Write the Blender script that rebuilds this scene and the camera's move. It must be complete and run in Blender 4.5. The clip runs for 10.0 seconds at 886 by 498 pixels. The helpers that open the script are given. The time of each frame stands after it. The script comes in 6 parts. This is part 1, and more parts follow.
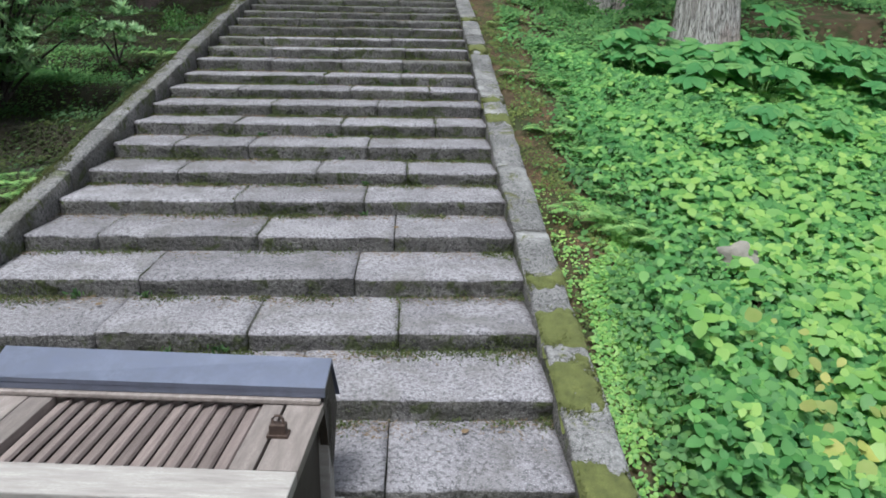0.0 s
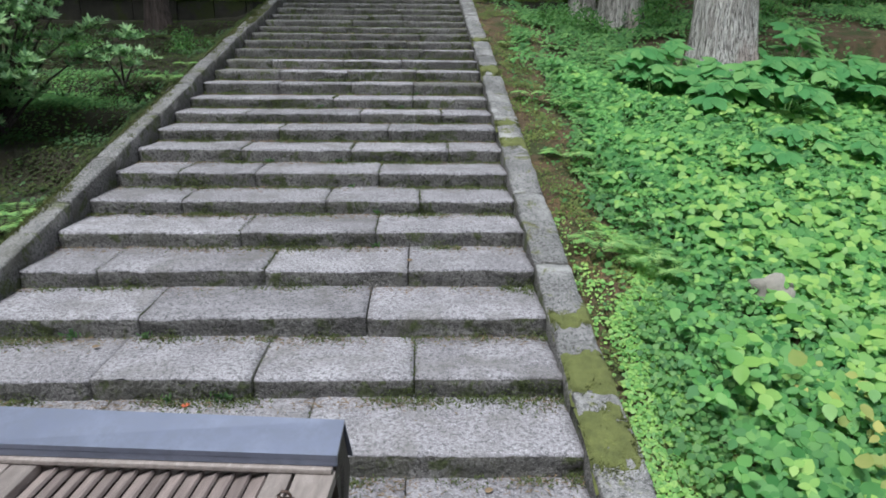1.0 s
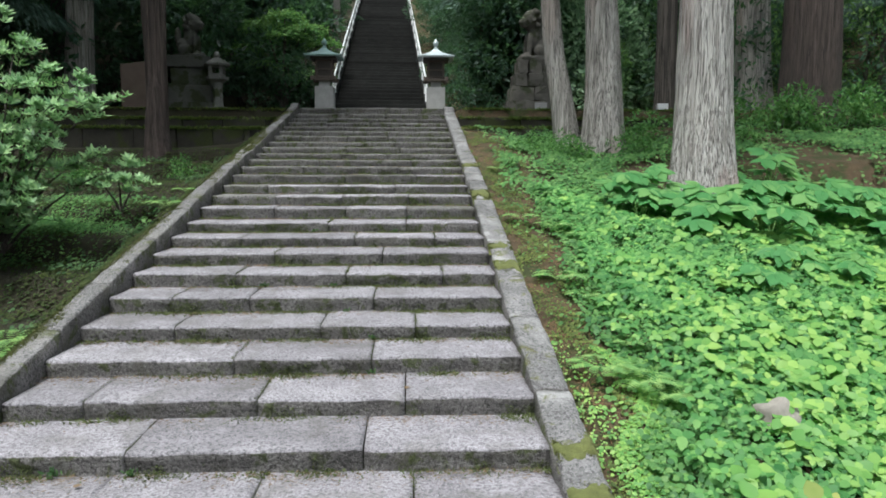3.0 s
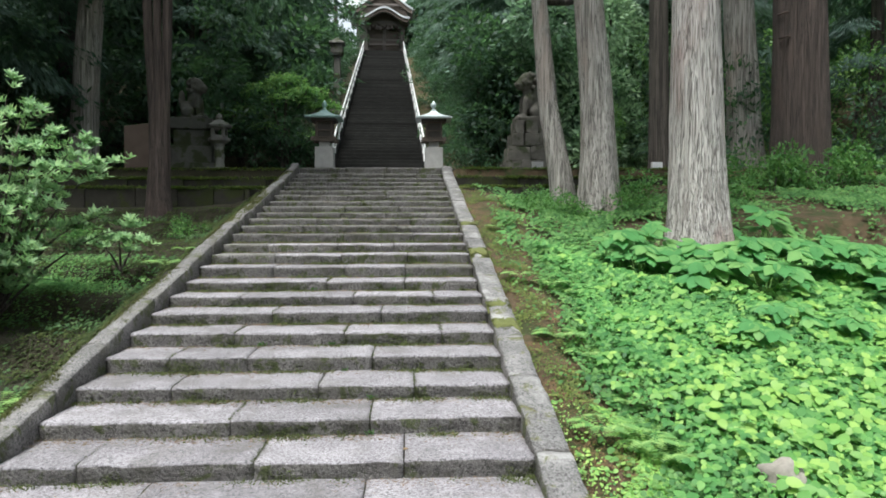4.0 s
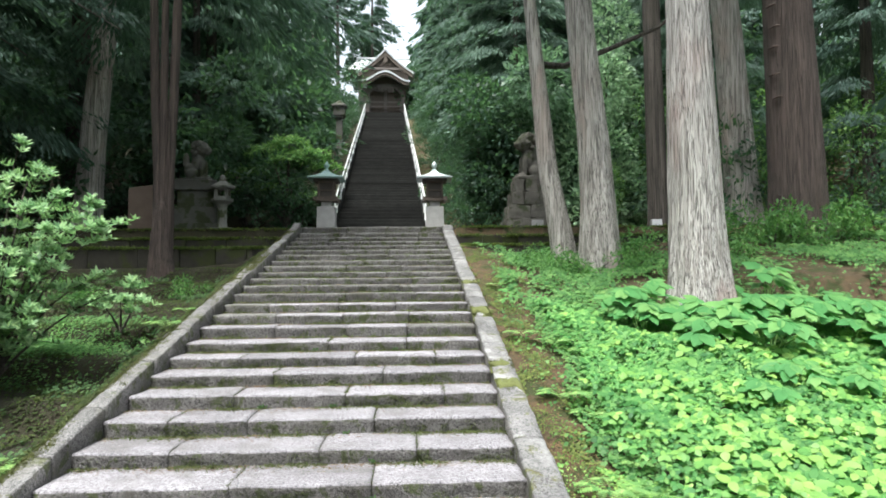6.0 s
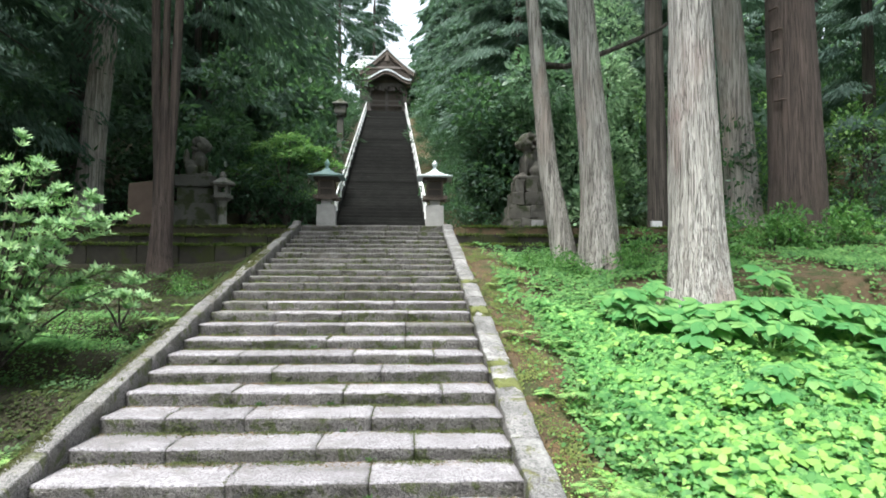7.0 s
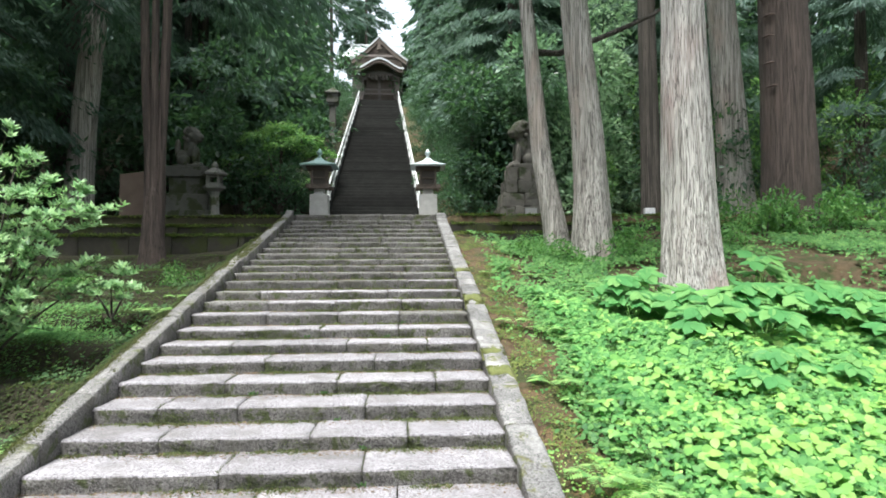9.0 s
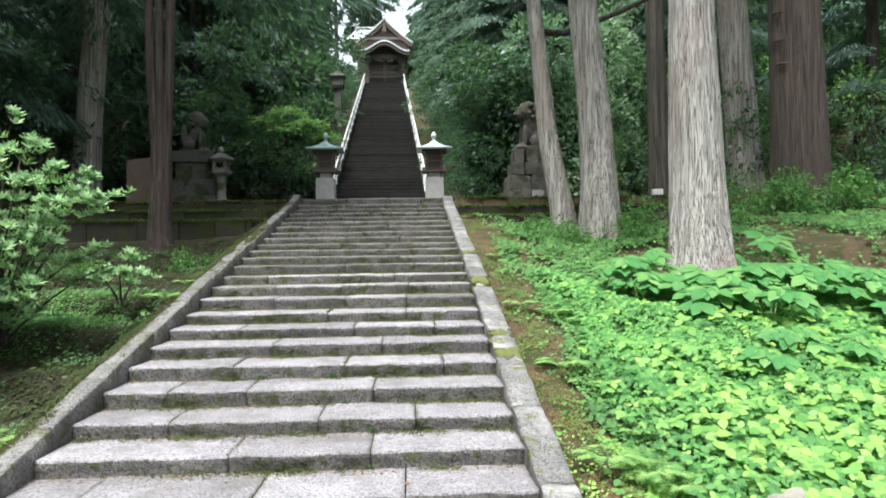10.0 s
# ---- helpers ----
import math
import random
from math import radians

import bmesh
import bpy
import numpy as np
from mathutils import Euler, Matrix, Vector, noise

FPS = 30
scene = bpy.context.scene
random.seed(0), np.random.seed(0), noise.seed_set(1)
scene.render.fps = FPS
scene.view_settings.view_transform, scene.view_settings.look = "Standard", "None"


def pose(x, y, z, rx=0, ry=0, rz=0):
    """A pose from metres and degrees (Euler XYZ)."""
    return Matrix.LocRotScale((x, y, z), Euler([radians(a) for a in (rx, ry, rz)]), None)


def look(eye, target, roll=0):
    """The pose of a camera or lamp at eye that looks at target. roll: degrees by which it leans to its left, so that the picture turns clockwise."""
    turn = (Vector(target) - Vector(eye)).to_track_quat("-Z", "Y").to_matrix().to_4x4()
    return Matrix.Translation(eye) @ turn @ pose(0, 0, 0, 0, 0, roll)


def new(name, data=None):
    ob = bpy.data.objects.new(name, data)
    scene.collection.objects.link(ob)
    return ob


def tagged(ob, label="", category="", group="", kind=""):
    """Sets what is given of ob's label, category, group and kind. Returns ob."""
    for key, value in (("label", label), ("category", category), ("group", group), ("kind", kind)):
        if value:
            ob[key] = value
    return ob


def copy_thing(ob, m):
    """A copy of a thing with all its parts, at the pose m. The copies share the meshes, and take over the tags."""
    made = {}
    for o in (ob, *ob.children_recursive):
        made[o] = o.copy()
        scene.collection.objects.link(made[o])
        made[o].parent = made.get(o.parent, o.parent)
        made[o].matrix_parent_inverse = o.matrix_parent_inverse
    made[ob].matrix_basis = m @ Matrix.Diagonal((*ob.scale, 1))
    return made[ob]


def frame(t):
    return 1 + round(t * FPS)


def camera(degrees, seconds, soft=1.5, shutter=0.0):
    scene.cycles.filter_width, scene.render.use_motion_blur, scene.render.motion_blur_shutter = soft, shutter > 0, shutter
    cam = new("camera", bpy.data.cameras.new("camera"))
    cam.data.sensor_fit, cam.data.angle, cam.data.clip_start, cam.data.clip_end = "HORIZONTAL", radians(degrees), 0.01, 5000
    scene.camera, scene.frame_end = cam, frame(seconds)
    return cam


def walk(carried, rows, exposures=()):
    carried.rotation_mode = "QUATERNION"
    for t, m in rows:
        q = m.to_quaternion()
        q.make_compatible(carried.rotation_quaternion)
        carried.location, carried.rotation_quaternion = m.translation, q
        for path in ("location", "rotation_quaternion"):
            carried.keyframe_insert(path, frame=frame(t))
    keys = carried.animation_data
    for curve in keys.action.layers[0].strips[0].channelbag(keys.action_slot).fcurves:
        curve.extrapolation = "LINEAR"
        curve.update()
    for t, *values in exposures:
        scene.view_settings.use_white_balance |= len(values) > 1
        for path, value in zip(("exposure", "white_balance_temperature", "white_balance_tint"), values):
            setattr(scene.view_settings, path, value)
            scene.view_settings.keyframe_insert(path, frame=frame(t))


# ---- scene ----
cam = camera(66.2, 10.0, soft=1.75)
PATH = [
    (0, (1.07, -2.289, 2.36), (1.157, -0.387, 1.746), 1.0),
    (0.5, (1.061, -2.091, 2.37), (1.121, -0.185, 1.767), 0.7),
    (1, (1.015, -1.965, 2.401), (1.079, -0.049, 1.834), 0.5),
    (1.5, (0.991, -1.922, 2.414), (1.083, 0.007, 1.895), 0.6),
    (2, (0.993, -1.908, 2.437), (1.085, 0.043, 2.007), 0.1),
    (2.5, (0.971, -1.91, 2.451), (1.055, 0.06, 2.117), -0.0),
    (3, (0.947, -1.931, 2.469), (1.045, 0.053, 2.236), 0.2),
    (4.5, (0.945, -1.973, 2.491), (1.049, 0.024, 2.489), -0.1),
    (5, (0.947, -1.978, 2.501), (1.051, 0.018, 2.557), -0.1),
    (5.5, (0.938, -1.97, 2.502), (1.038, 0.025, 2.607), -0.7),
    (7, (0.936, -1.955, 2.497), (1.038, 0.04, 2.6), 0.2),
    (7.5, (0.94, -1.931, 2.496), (1.046, 0.064, 2.598), -0.0),
    (8, (0.963, -1.912, 2.485), (1.075, 0.083, 2.576), -0.3),
    (8.5, (0.973, -1.921, 2.484), (1.09, 0.075, 2.56), -0.4),
    (9, (0.961, -1.937, 2.484), (1.079, 0.058, 2.555), -0.3),
    (9.5, (0.954, -1.935, 2.482), (1.073, 0.06, 2.552), -0.4),
    (10, (0.972, -1.922, 2.48), (1.068, 0.076, 2.502), -0.8),
]
walk(cam, [(t, look(eye, target, roll)) for t, eye, target, roll in PATH],
     exposures=[(0, 0.57, 5900, 5), (1, 0.57, 5900, 5), (2.5, 0.72, 6000, 5), (4.5, 1.15, 6300, 5), (5.5, 1.38, 6300, 5), (7.5, 1.58, 6300, 5), (9.5, 1.56, 6300, 5), (10, 1.46, 6300, 5)])

# ---- light ----
SUN_EL, SUN_AZ = radians(70), radians(208)
world = bpy.data.worlds.new("world")
scene.world = world
world.use_nodes = True
wt = world.node_tree
sky = wt.nodes.new("ShaderNodeTexSky")
sky.sky_type = "NISHITA"
sky.sun_disc = False
sky.sun_elevation, sky.sun_rotation = SUN_EL, SUN_AZ
sky.air_density, sky.dust_density, sky.ozone_density = 1.0, 4.0, 1.0
pale = wt.nodes.new("ShaderNodeHueSaturation")
pale.inputs["Saturation"].default_value = 0.3
wt.links.new(sky.outputs[0], pale.inputs["Color"])
wt.links.new(pale.outputs[0], wt.nodes["Background"].inputs[0])
wt.nodes["Background"].inputs[1].default_value = 0.15
sun_data = bpy.data.lights.new("sun", "SUN")
sun_data.energy, sun_data.angle, sun_data.color = 2.6, radians(16), (1.0, 0.96, 0.9)
sun = new("sun", sun_data)
sun.matrix_world = look((0, 0, 60), (0.17 * 60, 0.32 * 60, 0))


# ---- materials ----
def mat(name, dark, light, scale=6.0, fine=60.0, rough=0.85, bump=0.4, stretch=(1, 1, 1), patch=None, patch_scale=1.2,
        patch_amount=0.5, metal=0.0, vary=0.0, bump_dist=0.01, leaf=False, island=False, speck=0.0, lichen=None, grain=1.0):
    """Two tones by two scales of noise, an optional third tone in patches, relief from the fine noise."""
    m = bpy.data.materials.new(name)
    m.use_nodes = True
    t = m.node_tree
    n, l = t.nodes, t.links
    bsdf = n["Principled BSDF"]
    co = n.new("ShaderNodeTexCoord")
    mp = n.new("ShaderNodeMapping")
    mp.inputs["Scale"].default_value = stretch
    l.new(co.outputs["Object"], mp.inputs[0])
    rnd = None
    if vary:
        rnd = n.new("ShaderNodeNewGeometry").outputs["Random Per Island"] if island else n.new("ShaderNodeObjectInfo").outputs["Random"]
        if not island:
            add = n.new("ShaderNodeVectorMath")
            mul = n.new("ShaderNodeMath")
            mul.operation, mul.inputs[1].default_value = "MULTIPLY", 37.0
            l.new(rnd, mul.inputs[0])
            l.new(mp.outputs[0], add.inputs[0])
            l.new(mul.outputs[0], add.inputs[1])
            src = add.outputs[0]
        else:
            src = mp.outputs[0]
    else:
        src = mp.outputs[0]

    def noise_tex(s, detail=4.0, r=0.6):
        x = n.new("ShaderNodeTexNoise")
        x.inputs["Scale"].default_value, x.inputs["Detail"].default_value, x.inputs["Roughness"].default_value = s, detail, r
        l.new(src, x.inputs["Vector"])
        return x.outputs["Fac"]

    def mix(fac, a, b):
        x = n.new("ShaderNodeMix")
        x.data_type = "RGBA"
        for sock, v in ((x.inputs[0], fac), (x.inputs[6], a), (x.inputs[7], b)):
            if isinstance(v, (int, float)):
                sock.default_value = v
            elif isinstance(v, tuple):
                sock.default_value = (*v[:3], 1)
            else:
                l.new(v, sock)
        return x.outputs[2]

    def ramp(fac, lo, hi, top=1.0):
        x = n.new("ShaderNodeMapRange")
        x.inputs[4].default_value = top
        x.inputs[1].default_value, x.inputs[2].default_value = lo, hi
        l.new(fac, x.inputs[0])
        return x.outputs[0]

    big, small = noise_tex(scale), noise_tex(fine, 3.0, 0.7)
    col = mix(ramp(big, 0.3, 0.7), dark, light)
    half = tuple(0.55 * c for c in dark)
    col = mix(ramp(small, 0.62, 0.38, grain), col, mix(0.5, half, light)) if not leaf else col
    if speck:
        col = mix(ramp(noise_tex(fine * 0.8, 2.0, 0.5), 0.50, 0.60), col, tuple(c + speck * (0.75 - c) for c in light))
        col = mix(ramp(noise_tex(fine * 1.15, 2.0, 0.5), 0.44, 0.36), col, tuple((1 - speck) * c for c in dark))
    if patch:
        p = ramp(noise_tex(patch_scale, 5.0, 0.65), 0.62 - 0.24 * patch_amount, 0.70 - 0.24 * patch_amount)
        col = mix(p, col, mix(ramp(small, 0.3, 0.7), tuple(0.5 * c for c in patch), patch))
    if lichen:
        col = mix(ramp(noise_tex(patch_scale * 2.3, 6.0, 0.7), 0.56, 0.62), col, mix(ramp(small, 0.3, 0.7), tuple(0.6 * c for c in lichen), lichen))
    if vary:
        hs = n.new("ShaderNodeHueSaturation")
        v = n.new("ShaderNodeMapRange")
        v.inputs[3].default_value, v.inputs[4].default_value = 1 - vary, 1 + vary
        l.new(rnd, v.inputs[0])
        l.new(v.outputs[0], hs.inputs["Value"])
        if leaf:
            h = n.new("ShaderNodeMapRange")
            h.inputs[3].default_value, h.inputs[4].default_value = 0.522, 0.472
            l.new(rnd, h.inputs[0])
            l.new(h.outputs[0], hs.inputs["Hue"])
        l.new(col, hs.inputs["Color"])
        col = hs.outputs[0]
    l.new(col, bsdf.inputs["Base Color"])
    bsdf.inputs["Roughness"].default_value = rough
    bsdf.inputs["Metallic"].default_value = metal
    if leaf:
        bsdf.inputs["Specular IOR Level"].default_value = 0.35
        tr = n.new("ShaderNodeBsdfTranslucent")
        l.new(mix(0.3, col, (0.16, 0.36, 0.05)) if leaf == "thin" else col, tr.inputs[0])
        ms = n.new("ShaderNodeMixShader")
        ms.inputs[0].default_value = 0.45 if leaf == "thin" else 0.2
        l.new(bsdf.outputs[0], ms.inputs[1])
        l.new(tr.outputs[0], ms.inputs[2])
        l.new(ms.outputs[0], n["Material Output"].inputs[0])
    elif bump:
        b = n.new("ShaderNodeBump")
        b.inputs["Strength"].default_value, b.inputs["Distance"].default_value = bump, bump_dist
        sm = n.new("ShaderNodeMath")
        l.new(big, sm.inputs[0])
        l.new(small, sm.inputs[1])
        l.new(sm.outputs[0], b.inputs["Height"])
        l.new(b.outputs[0], bsdf.inputs["Normal"])
    return m


def granite(name, dark, light, stain, moss, moss_at=0.66, relief=0.012, rough=0.82):
    """Worn granite: cloudy tone, coarse chisel grain, fine crystals, broad stains and patches of moss film."""
    m = bpy.data.materials.new(name)
    m.use_nodes = True
    n, l = m.node_tree.nodes, m.node_tree.links
    co, info = n.new("ShaderNodeTexCoord"), n.new("ShaderNodeObjectInfo")
    shift, mul = n.new("ShaderNodeVectorMath"), n.new("ShaderNodeMath")
    mul.operation, mul.inputs[1].default_value = "MULTIPLY", 37.0
    l.new(info.outputs["Random"], mul.inputs[0])
    l.new(co.outputs["Object"], shift.inputs[0])
    l.new(mul.outputs[0], shift.inputs[1])

    def tex(scale, detail, r=0.6, dist=0.0):
        x = n.new("ShaderNodeTexNoise")
        for k, v in (("Scale", scale), ("Detail", detail), ("Roughness", r), ("Distortion", dist)):
            x.inputs[k].default_value = v
        l.new(shift.outputs[0], x.inputs["Vector"])
        return x.outputs["Fac"]

    def ramp(f, a, b, lo=0.0, hi=1.0):
        x = n.new("ShaderNodeMapRange")
        for k, v in ((1, a), (2, b), (3, lo), (4, hi)):
            x.inputs[k].default_value = v
        l.new(f, x.inputs[0])
        return x.outputs[0]

    def mix(f, a, b, kind="MIX"):
        x = n.new("ShaderNodeMix")
        x.data_type, x.blend_type = "RGBA", kind
        for sock, v in ((x.inputs[0], f), (x.inputs[6], a), (x.inputs[7], b)):
            if isinstance(v, float):
                sock.default_value = v
            elif isinstance(v, tuple):
                sock.default_value = (*v, 1)
            else:
                l.new(v, sock)
        return x.outputs[2]

    cloud, grain, fine, spot, film = tex(3.2, 4.0), tex(38, 3.0, 0.65), tex(120, 2.0, 0.5), tex(1.7, 6.0, 0.68, 0.4), tex(4.2, 7.0, 0.72, 0.5)
    col = mix(ramp(cloud, 0.32, 0.68), dark, light)
    col = mix(ramp(grain, 0.55, 0.37, 0.0, 0.92), col, tuple(0.42 * c for c in dark))
    col = mix(ramp(fine, 0.55, 0.66, 0.0, 0.55), col, tuple(min(0.6, 1.75 * c) for c in light))
    col = mix(ramp(spot, 0.50, 0.66, 0.0, 0.7), col, stain)
    col = mix(ramp(film, moss_at, moss_at + 0.07, 0.0, 0.9), col, mix(ramp(grain, 0.35, 0.65), tuple(0.5 * c for c in moss), moss))
    tone = n.new("ShaderNodeHueSaturation")
    l.new(ramp(info.outputs["Random"], 0.0, 1.0, 0.84, 1.16), tone.inputs["Value"])
    l.new(col, tone.inputs["Color"])
    bsdf = n["Principled BSDF"]
    l.new(tone.outputs[0], bsdf.inputs["Base Color"])
    l.new(ramp(spot, 0.3, 0.7, rough - 0.12, rough + 0.1), bsdf.inputs["Roughness"])
    add = n.new("ShaderNodeMath")
    l.new(grain, add.inputs[0])
    l.new(cloud, add.inputs[1])
    bp = n.new("ShaderNodeBump")
    bp.inputs["Strength"].default_value, bp.inputs["Distance"].default_value = 1.0, relief
    l.new(add.outputs[0], bp.inputs["Height"])
    l.new(bp.outputs[0], bsdf.inputs["Normal"])
    return m


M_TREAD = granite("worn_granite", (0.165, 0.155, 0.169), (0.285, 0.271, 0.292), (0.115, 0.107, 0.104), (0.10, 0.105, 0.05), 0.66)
# Riser tone: moss, plus shade from overhead light put into the colour.
M_RISER = granite("shaded_weathered_granite", (0.078, 0.073, 0.070), (0.165, 0.156, 0.153), (0.062, 0.060, 0.044), (0.060, 0.075, 0.022), 0.53, 0.022, 0.9)
# Upper treads: mossier stone, darkened further in place of tree-canopy shade.
M_TREAD_SHADED = granite("shaded_mossy_granite", (0.088, 0.085, 0.080), (0.168, 0.161, 0.157), (0.070, 0.068, 0.050), (0.070, 0.078, 0.040), 0.56)
M_KERB = granite("kerb_granite", (0.10, 0.097, 0.097), (0.21, 0.204, 0.206), (0.37, 0.365, 0.36), (0.115, 0.12, 0.035), 0.565, 0.02, 0.88)
M_KERB_CLEAN = granite("grey_kerb_granite", (0.10, 0.097, 0.095), (0.23, 0.222, 0.222), (0.12, 0.115, 0.10), (0.085, 0.095, 0.03), 0.57, 0.02, 0.88)
M_MOSS = mat("moss", (0.05, 0.070, 0.018), (0.115, 0.145, 0.042), 9, 130, 0.95, 0.8)
M_KERBMOSS = mat("yellow_kerb_moss", (0.055, 0.066, 0.018), (0.15, 0.165, 0.048), 14, 110, 0.95, 0.8)
M_SOIL = mat("forest_soil", (0.055, 0.039, 0.021), (0.145, 0.098, 0.050), 5, 70, 0.95, 1.0, patch=(0.06, 0.075, 0.018), patch_scale=2.3, patch_amount=0.6, bump_dist=0.04)
# West soil mixes to a dark tone by x: moss and bank shade together.
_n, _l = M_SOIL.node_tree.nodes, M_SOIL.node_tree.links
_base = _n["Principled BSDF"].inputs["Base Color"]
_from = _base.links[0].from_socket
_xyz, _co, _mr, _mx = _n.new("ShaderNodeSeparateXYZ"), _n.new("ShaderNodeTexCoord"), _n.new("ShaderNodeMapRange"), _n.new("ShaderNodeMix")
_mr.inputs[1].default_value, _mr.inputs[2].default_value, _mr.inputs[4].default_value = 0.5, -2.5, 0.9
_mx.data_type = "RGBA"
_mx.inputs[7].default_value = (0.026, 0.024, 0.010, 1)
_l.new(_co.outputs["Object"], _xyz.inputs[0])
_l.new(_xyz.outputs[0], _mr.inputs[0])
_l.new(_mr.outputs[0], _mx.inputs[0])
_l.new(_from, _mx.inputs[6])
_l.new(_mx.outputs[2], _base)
M_OLDSTONE = mat("old_stone", (0.11, 0.11, 0.10), (0.25, 0.245, 0.225), 4, 60, 0.9, 0.7, patch=(0.06, 0.075, 0.03), patch_scale=2, patch_amount=0.4, vary=0.12)
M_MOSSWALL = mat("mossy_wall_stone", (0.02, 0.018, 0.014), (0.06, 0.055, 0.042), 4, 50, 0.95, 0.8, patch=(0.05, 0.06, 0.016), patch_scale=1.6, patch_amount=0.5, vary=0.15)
# Darker copy of the old stone, with deep shade put into its colour.
M_SHADESTONE = mat("shaded_mossy_stone", (0.045, 0.046, 0.042), (0.12, 0.118, 0.105), 4, 60, 0.95, 0.7, patch=(0.04, 0.05, 0.02), patch_scale=2, patch_amount=0.5, vary=0.12)
M_BROWNSTONE = mat("weathered_brown_stone", (0.07, 0.065, 0.057), (0.165, 0.152, 0.132), 5, 60, 0.92, 0.9, patch=(0.055, 0.065, 0.03), patch_scale=2.4, patch_amount=0.4, vary=0.2)
M_SLAB = mat("brown_slab_stone", (0.12, 0.085, 0.07), (0.20, 0.145, 0.12), 3, 50, 0.85, 0.4)
def bark(name, dark, light, tint, lo=0.40, hi=0.62, across=5.0):
    """Fibrous bark: long vertical strips at two widths, tinted in large patches, with deep relief."""
    m = bpy.data.materials.new(name)
    m.use_nodes = True
    n, l = m.node_tree.nodes, m.node_tree.links
    co = n.new("ShaderNodeTexCoord")

    def strips(sx, sz, detail, dist=0.4):
        mp = n.new("ShaderNodeMapping")
        mp.inputs["Scale"].default_value = (sx, sx, sz)
        x = n.new("ShaderNodeTexNoise")
        x.inputs["Scale"].default_value, x.inputs["Detail"].default_value, x.inputs["Distortion"].default_value = 1.0, detail, dist
        l.new(co.outputs["Object"], mp.inputs[0])
        l.new(mp.outputs[0], x.inputs["Vector"])
        return x.outputs["Fac"]

    def ramp(f, a, c):
        x = n.new("ShaderNodeMapRange")
        x.inputs[1].default_value, x.inputs[2].default_value = a, c
        l.new(f, x.inputs[0])
        return x.outputs[0]

    def mix(f, a, c, kind="MIX"):
        x = n.new("ShaderNodeMix")
        x.data_type, x.blend_type = "RGBA", kind
        for sock, v in ((x.inputs[0], f), (x.inputs[6], a), (x.inputs[7], c)):
            if isinstance(v, float):
                sock.default_value = v
            elif isinstance(v, tuple):
                sock.default_value = (*v, 1)
            else:
                l.new(v, sock)
        return x.outputs[2]

    wide, thin, blot = strips(across * 2.4, 0.28, 4.0, 0.2), strips(across * 9, 0.8, 3.0, 0.15), strips(1.3, 0.5, 3.0)
    col = mix(ramp(wide, lo, hi), dark, light)
    col = mix(ramp(thin, 0.50, 0.36), col, tuple(0.5 * c for c in dark))
    col = mix(ramp(blot, 0.52, 0.68), col, mix(0.75, col, tint))
    # narrow cracks between peeling strips
    off, mag = n.new("ShaderNodeMath"), n.new("ShaderNodeMath")
    off.operation, off.inputs[1].default_value, mag.operation = "SUBTRACT", 0.5, "ABSOLUTE"
    l.new(strips(across * 3.2, 0.5, 3.0, 0.7), off.inputs[0])
    l.new(off.outputs[0], mag.inputs[0])
    crack = ramp(mag.outputs[0], 0.0, 0.022)
    col = mix(crack, tuple(0.45 * c for c in dark), col)
    bsdf = n["Principled BSDF"]
    l.new(col, bsdf.inputs["Base Color"])
    bsdf.inputs["Roughness"].default_value = 0.9
    add = n.new("ShaderNodeMath")
    l.new(crack, add.inputs[0])
    l.new(thin, add.inputs[1])
    bp = n.new("ShaderNodeBump")
    bp.inputs["Strength"].default_value, bp.inputs["Distance"].default_value = 1.0, 0.035
    l.new(add.outputs[0], bp.inputs["Height"])
    l.new(bp.outputs[0], bsdf.inputs["Normal"])
    return m


M_BARK_PALE = bark("pale_cedar_bark", (0.29, 0.26, 0.24), (0.60, 0.575, 0.55), (0.34, 0.25, 0.23), 0.28, 0.62, 7.5)
M_BARK_GREY = bark("grey_cypress_bark", (0.27, 0.25, 0.23), (0.47, 0.445, 0.415), (0.32, 0.255, 0.225), 0.30, 0.64)
M_BARK_RED = bark("red_cedar_bark", (0.062, 0.046, 0.040), (0.126, 0.094, 0.082), (0.10, 0.071, 0.06), 0.33, 0.66, 7.0)
M_BARK_DARK = bark("dark_bark", (0.05, 0.042, 0.036), (0.13, 0.11, 0.095), (0.07, 0.06, 0.05), 0.33, 0.66)
M_COVER = mat("ground_cover_leaf", (0.070, 0.215, 0.058), (0.155, 0.38, 0.10), 1.3, 20, 0.55, 0, leaf="thin", vary=0.38, island=True)
M_COVERLIGHT = mat("bright_cover_leaf", (0.16, 0.36, 0.08), (0.28, 0.49, 0.13), 1.0, 20, 0.45, 0, leaf="thin", vary=0.25, island=True)
M_CLOVER = mat("small_herb_leaf", (0.065, 0.18, 0.05), (0.135, 0.30, 0.085), 1.5, 20, 0.55, 0, leaf="thin", vary=0.4, island=True)
M_YELLOW = mat("yellowing_leaf", (0.27, 0.38, 0.075), (0.50, 0.46, 0.16), 2, 20, 0.55, 0, leaf="thin", vary=0.25, island=True)
M_BROAD = mat("broad_leaf", (0.105, 0.28, 0.088), (0.175, 0.395, 0.13), 1.5, 20, 0.4, 0, leaf="thin", vary=0.2, island=True)
M_FERN = mat("fern_frond", (0.17, 0.36, 0.10), (0.29, 0.48, 0.17), 2, 20, 0.5, 0, leaf="thin", vary=0.25, island=True)
M_BUSH = mat("bush_leaf", (0.17, 0.33, 0.14), (0.33, 0.51, 0.25), 1.2, 20, 0.4, 0, leaf="thin", vary=0.4, island=True)
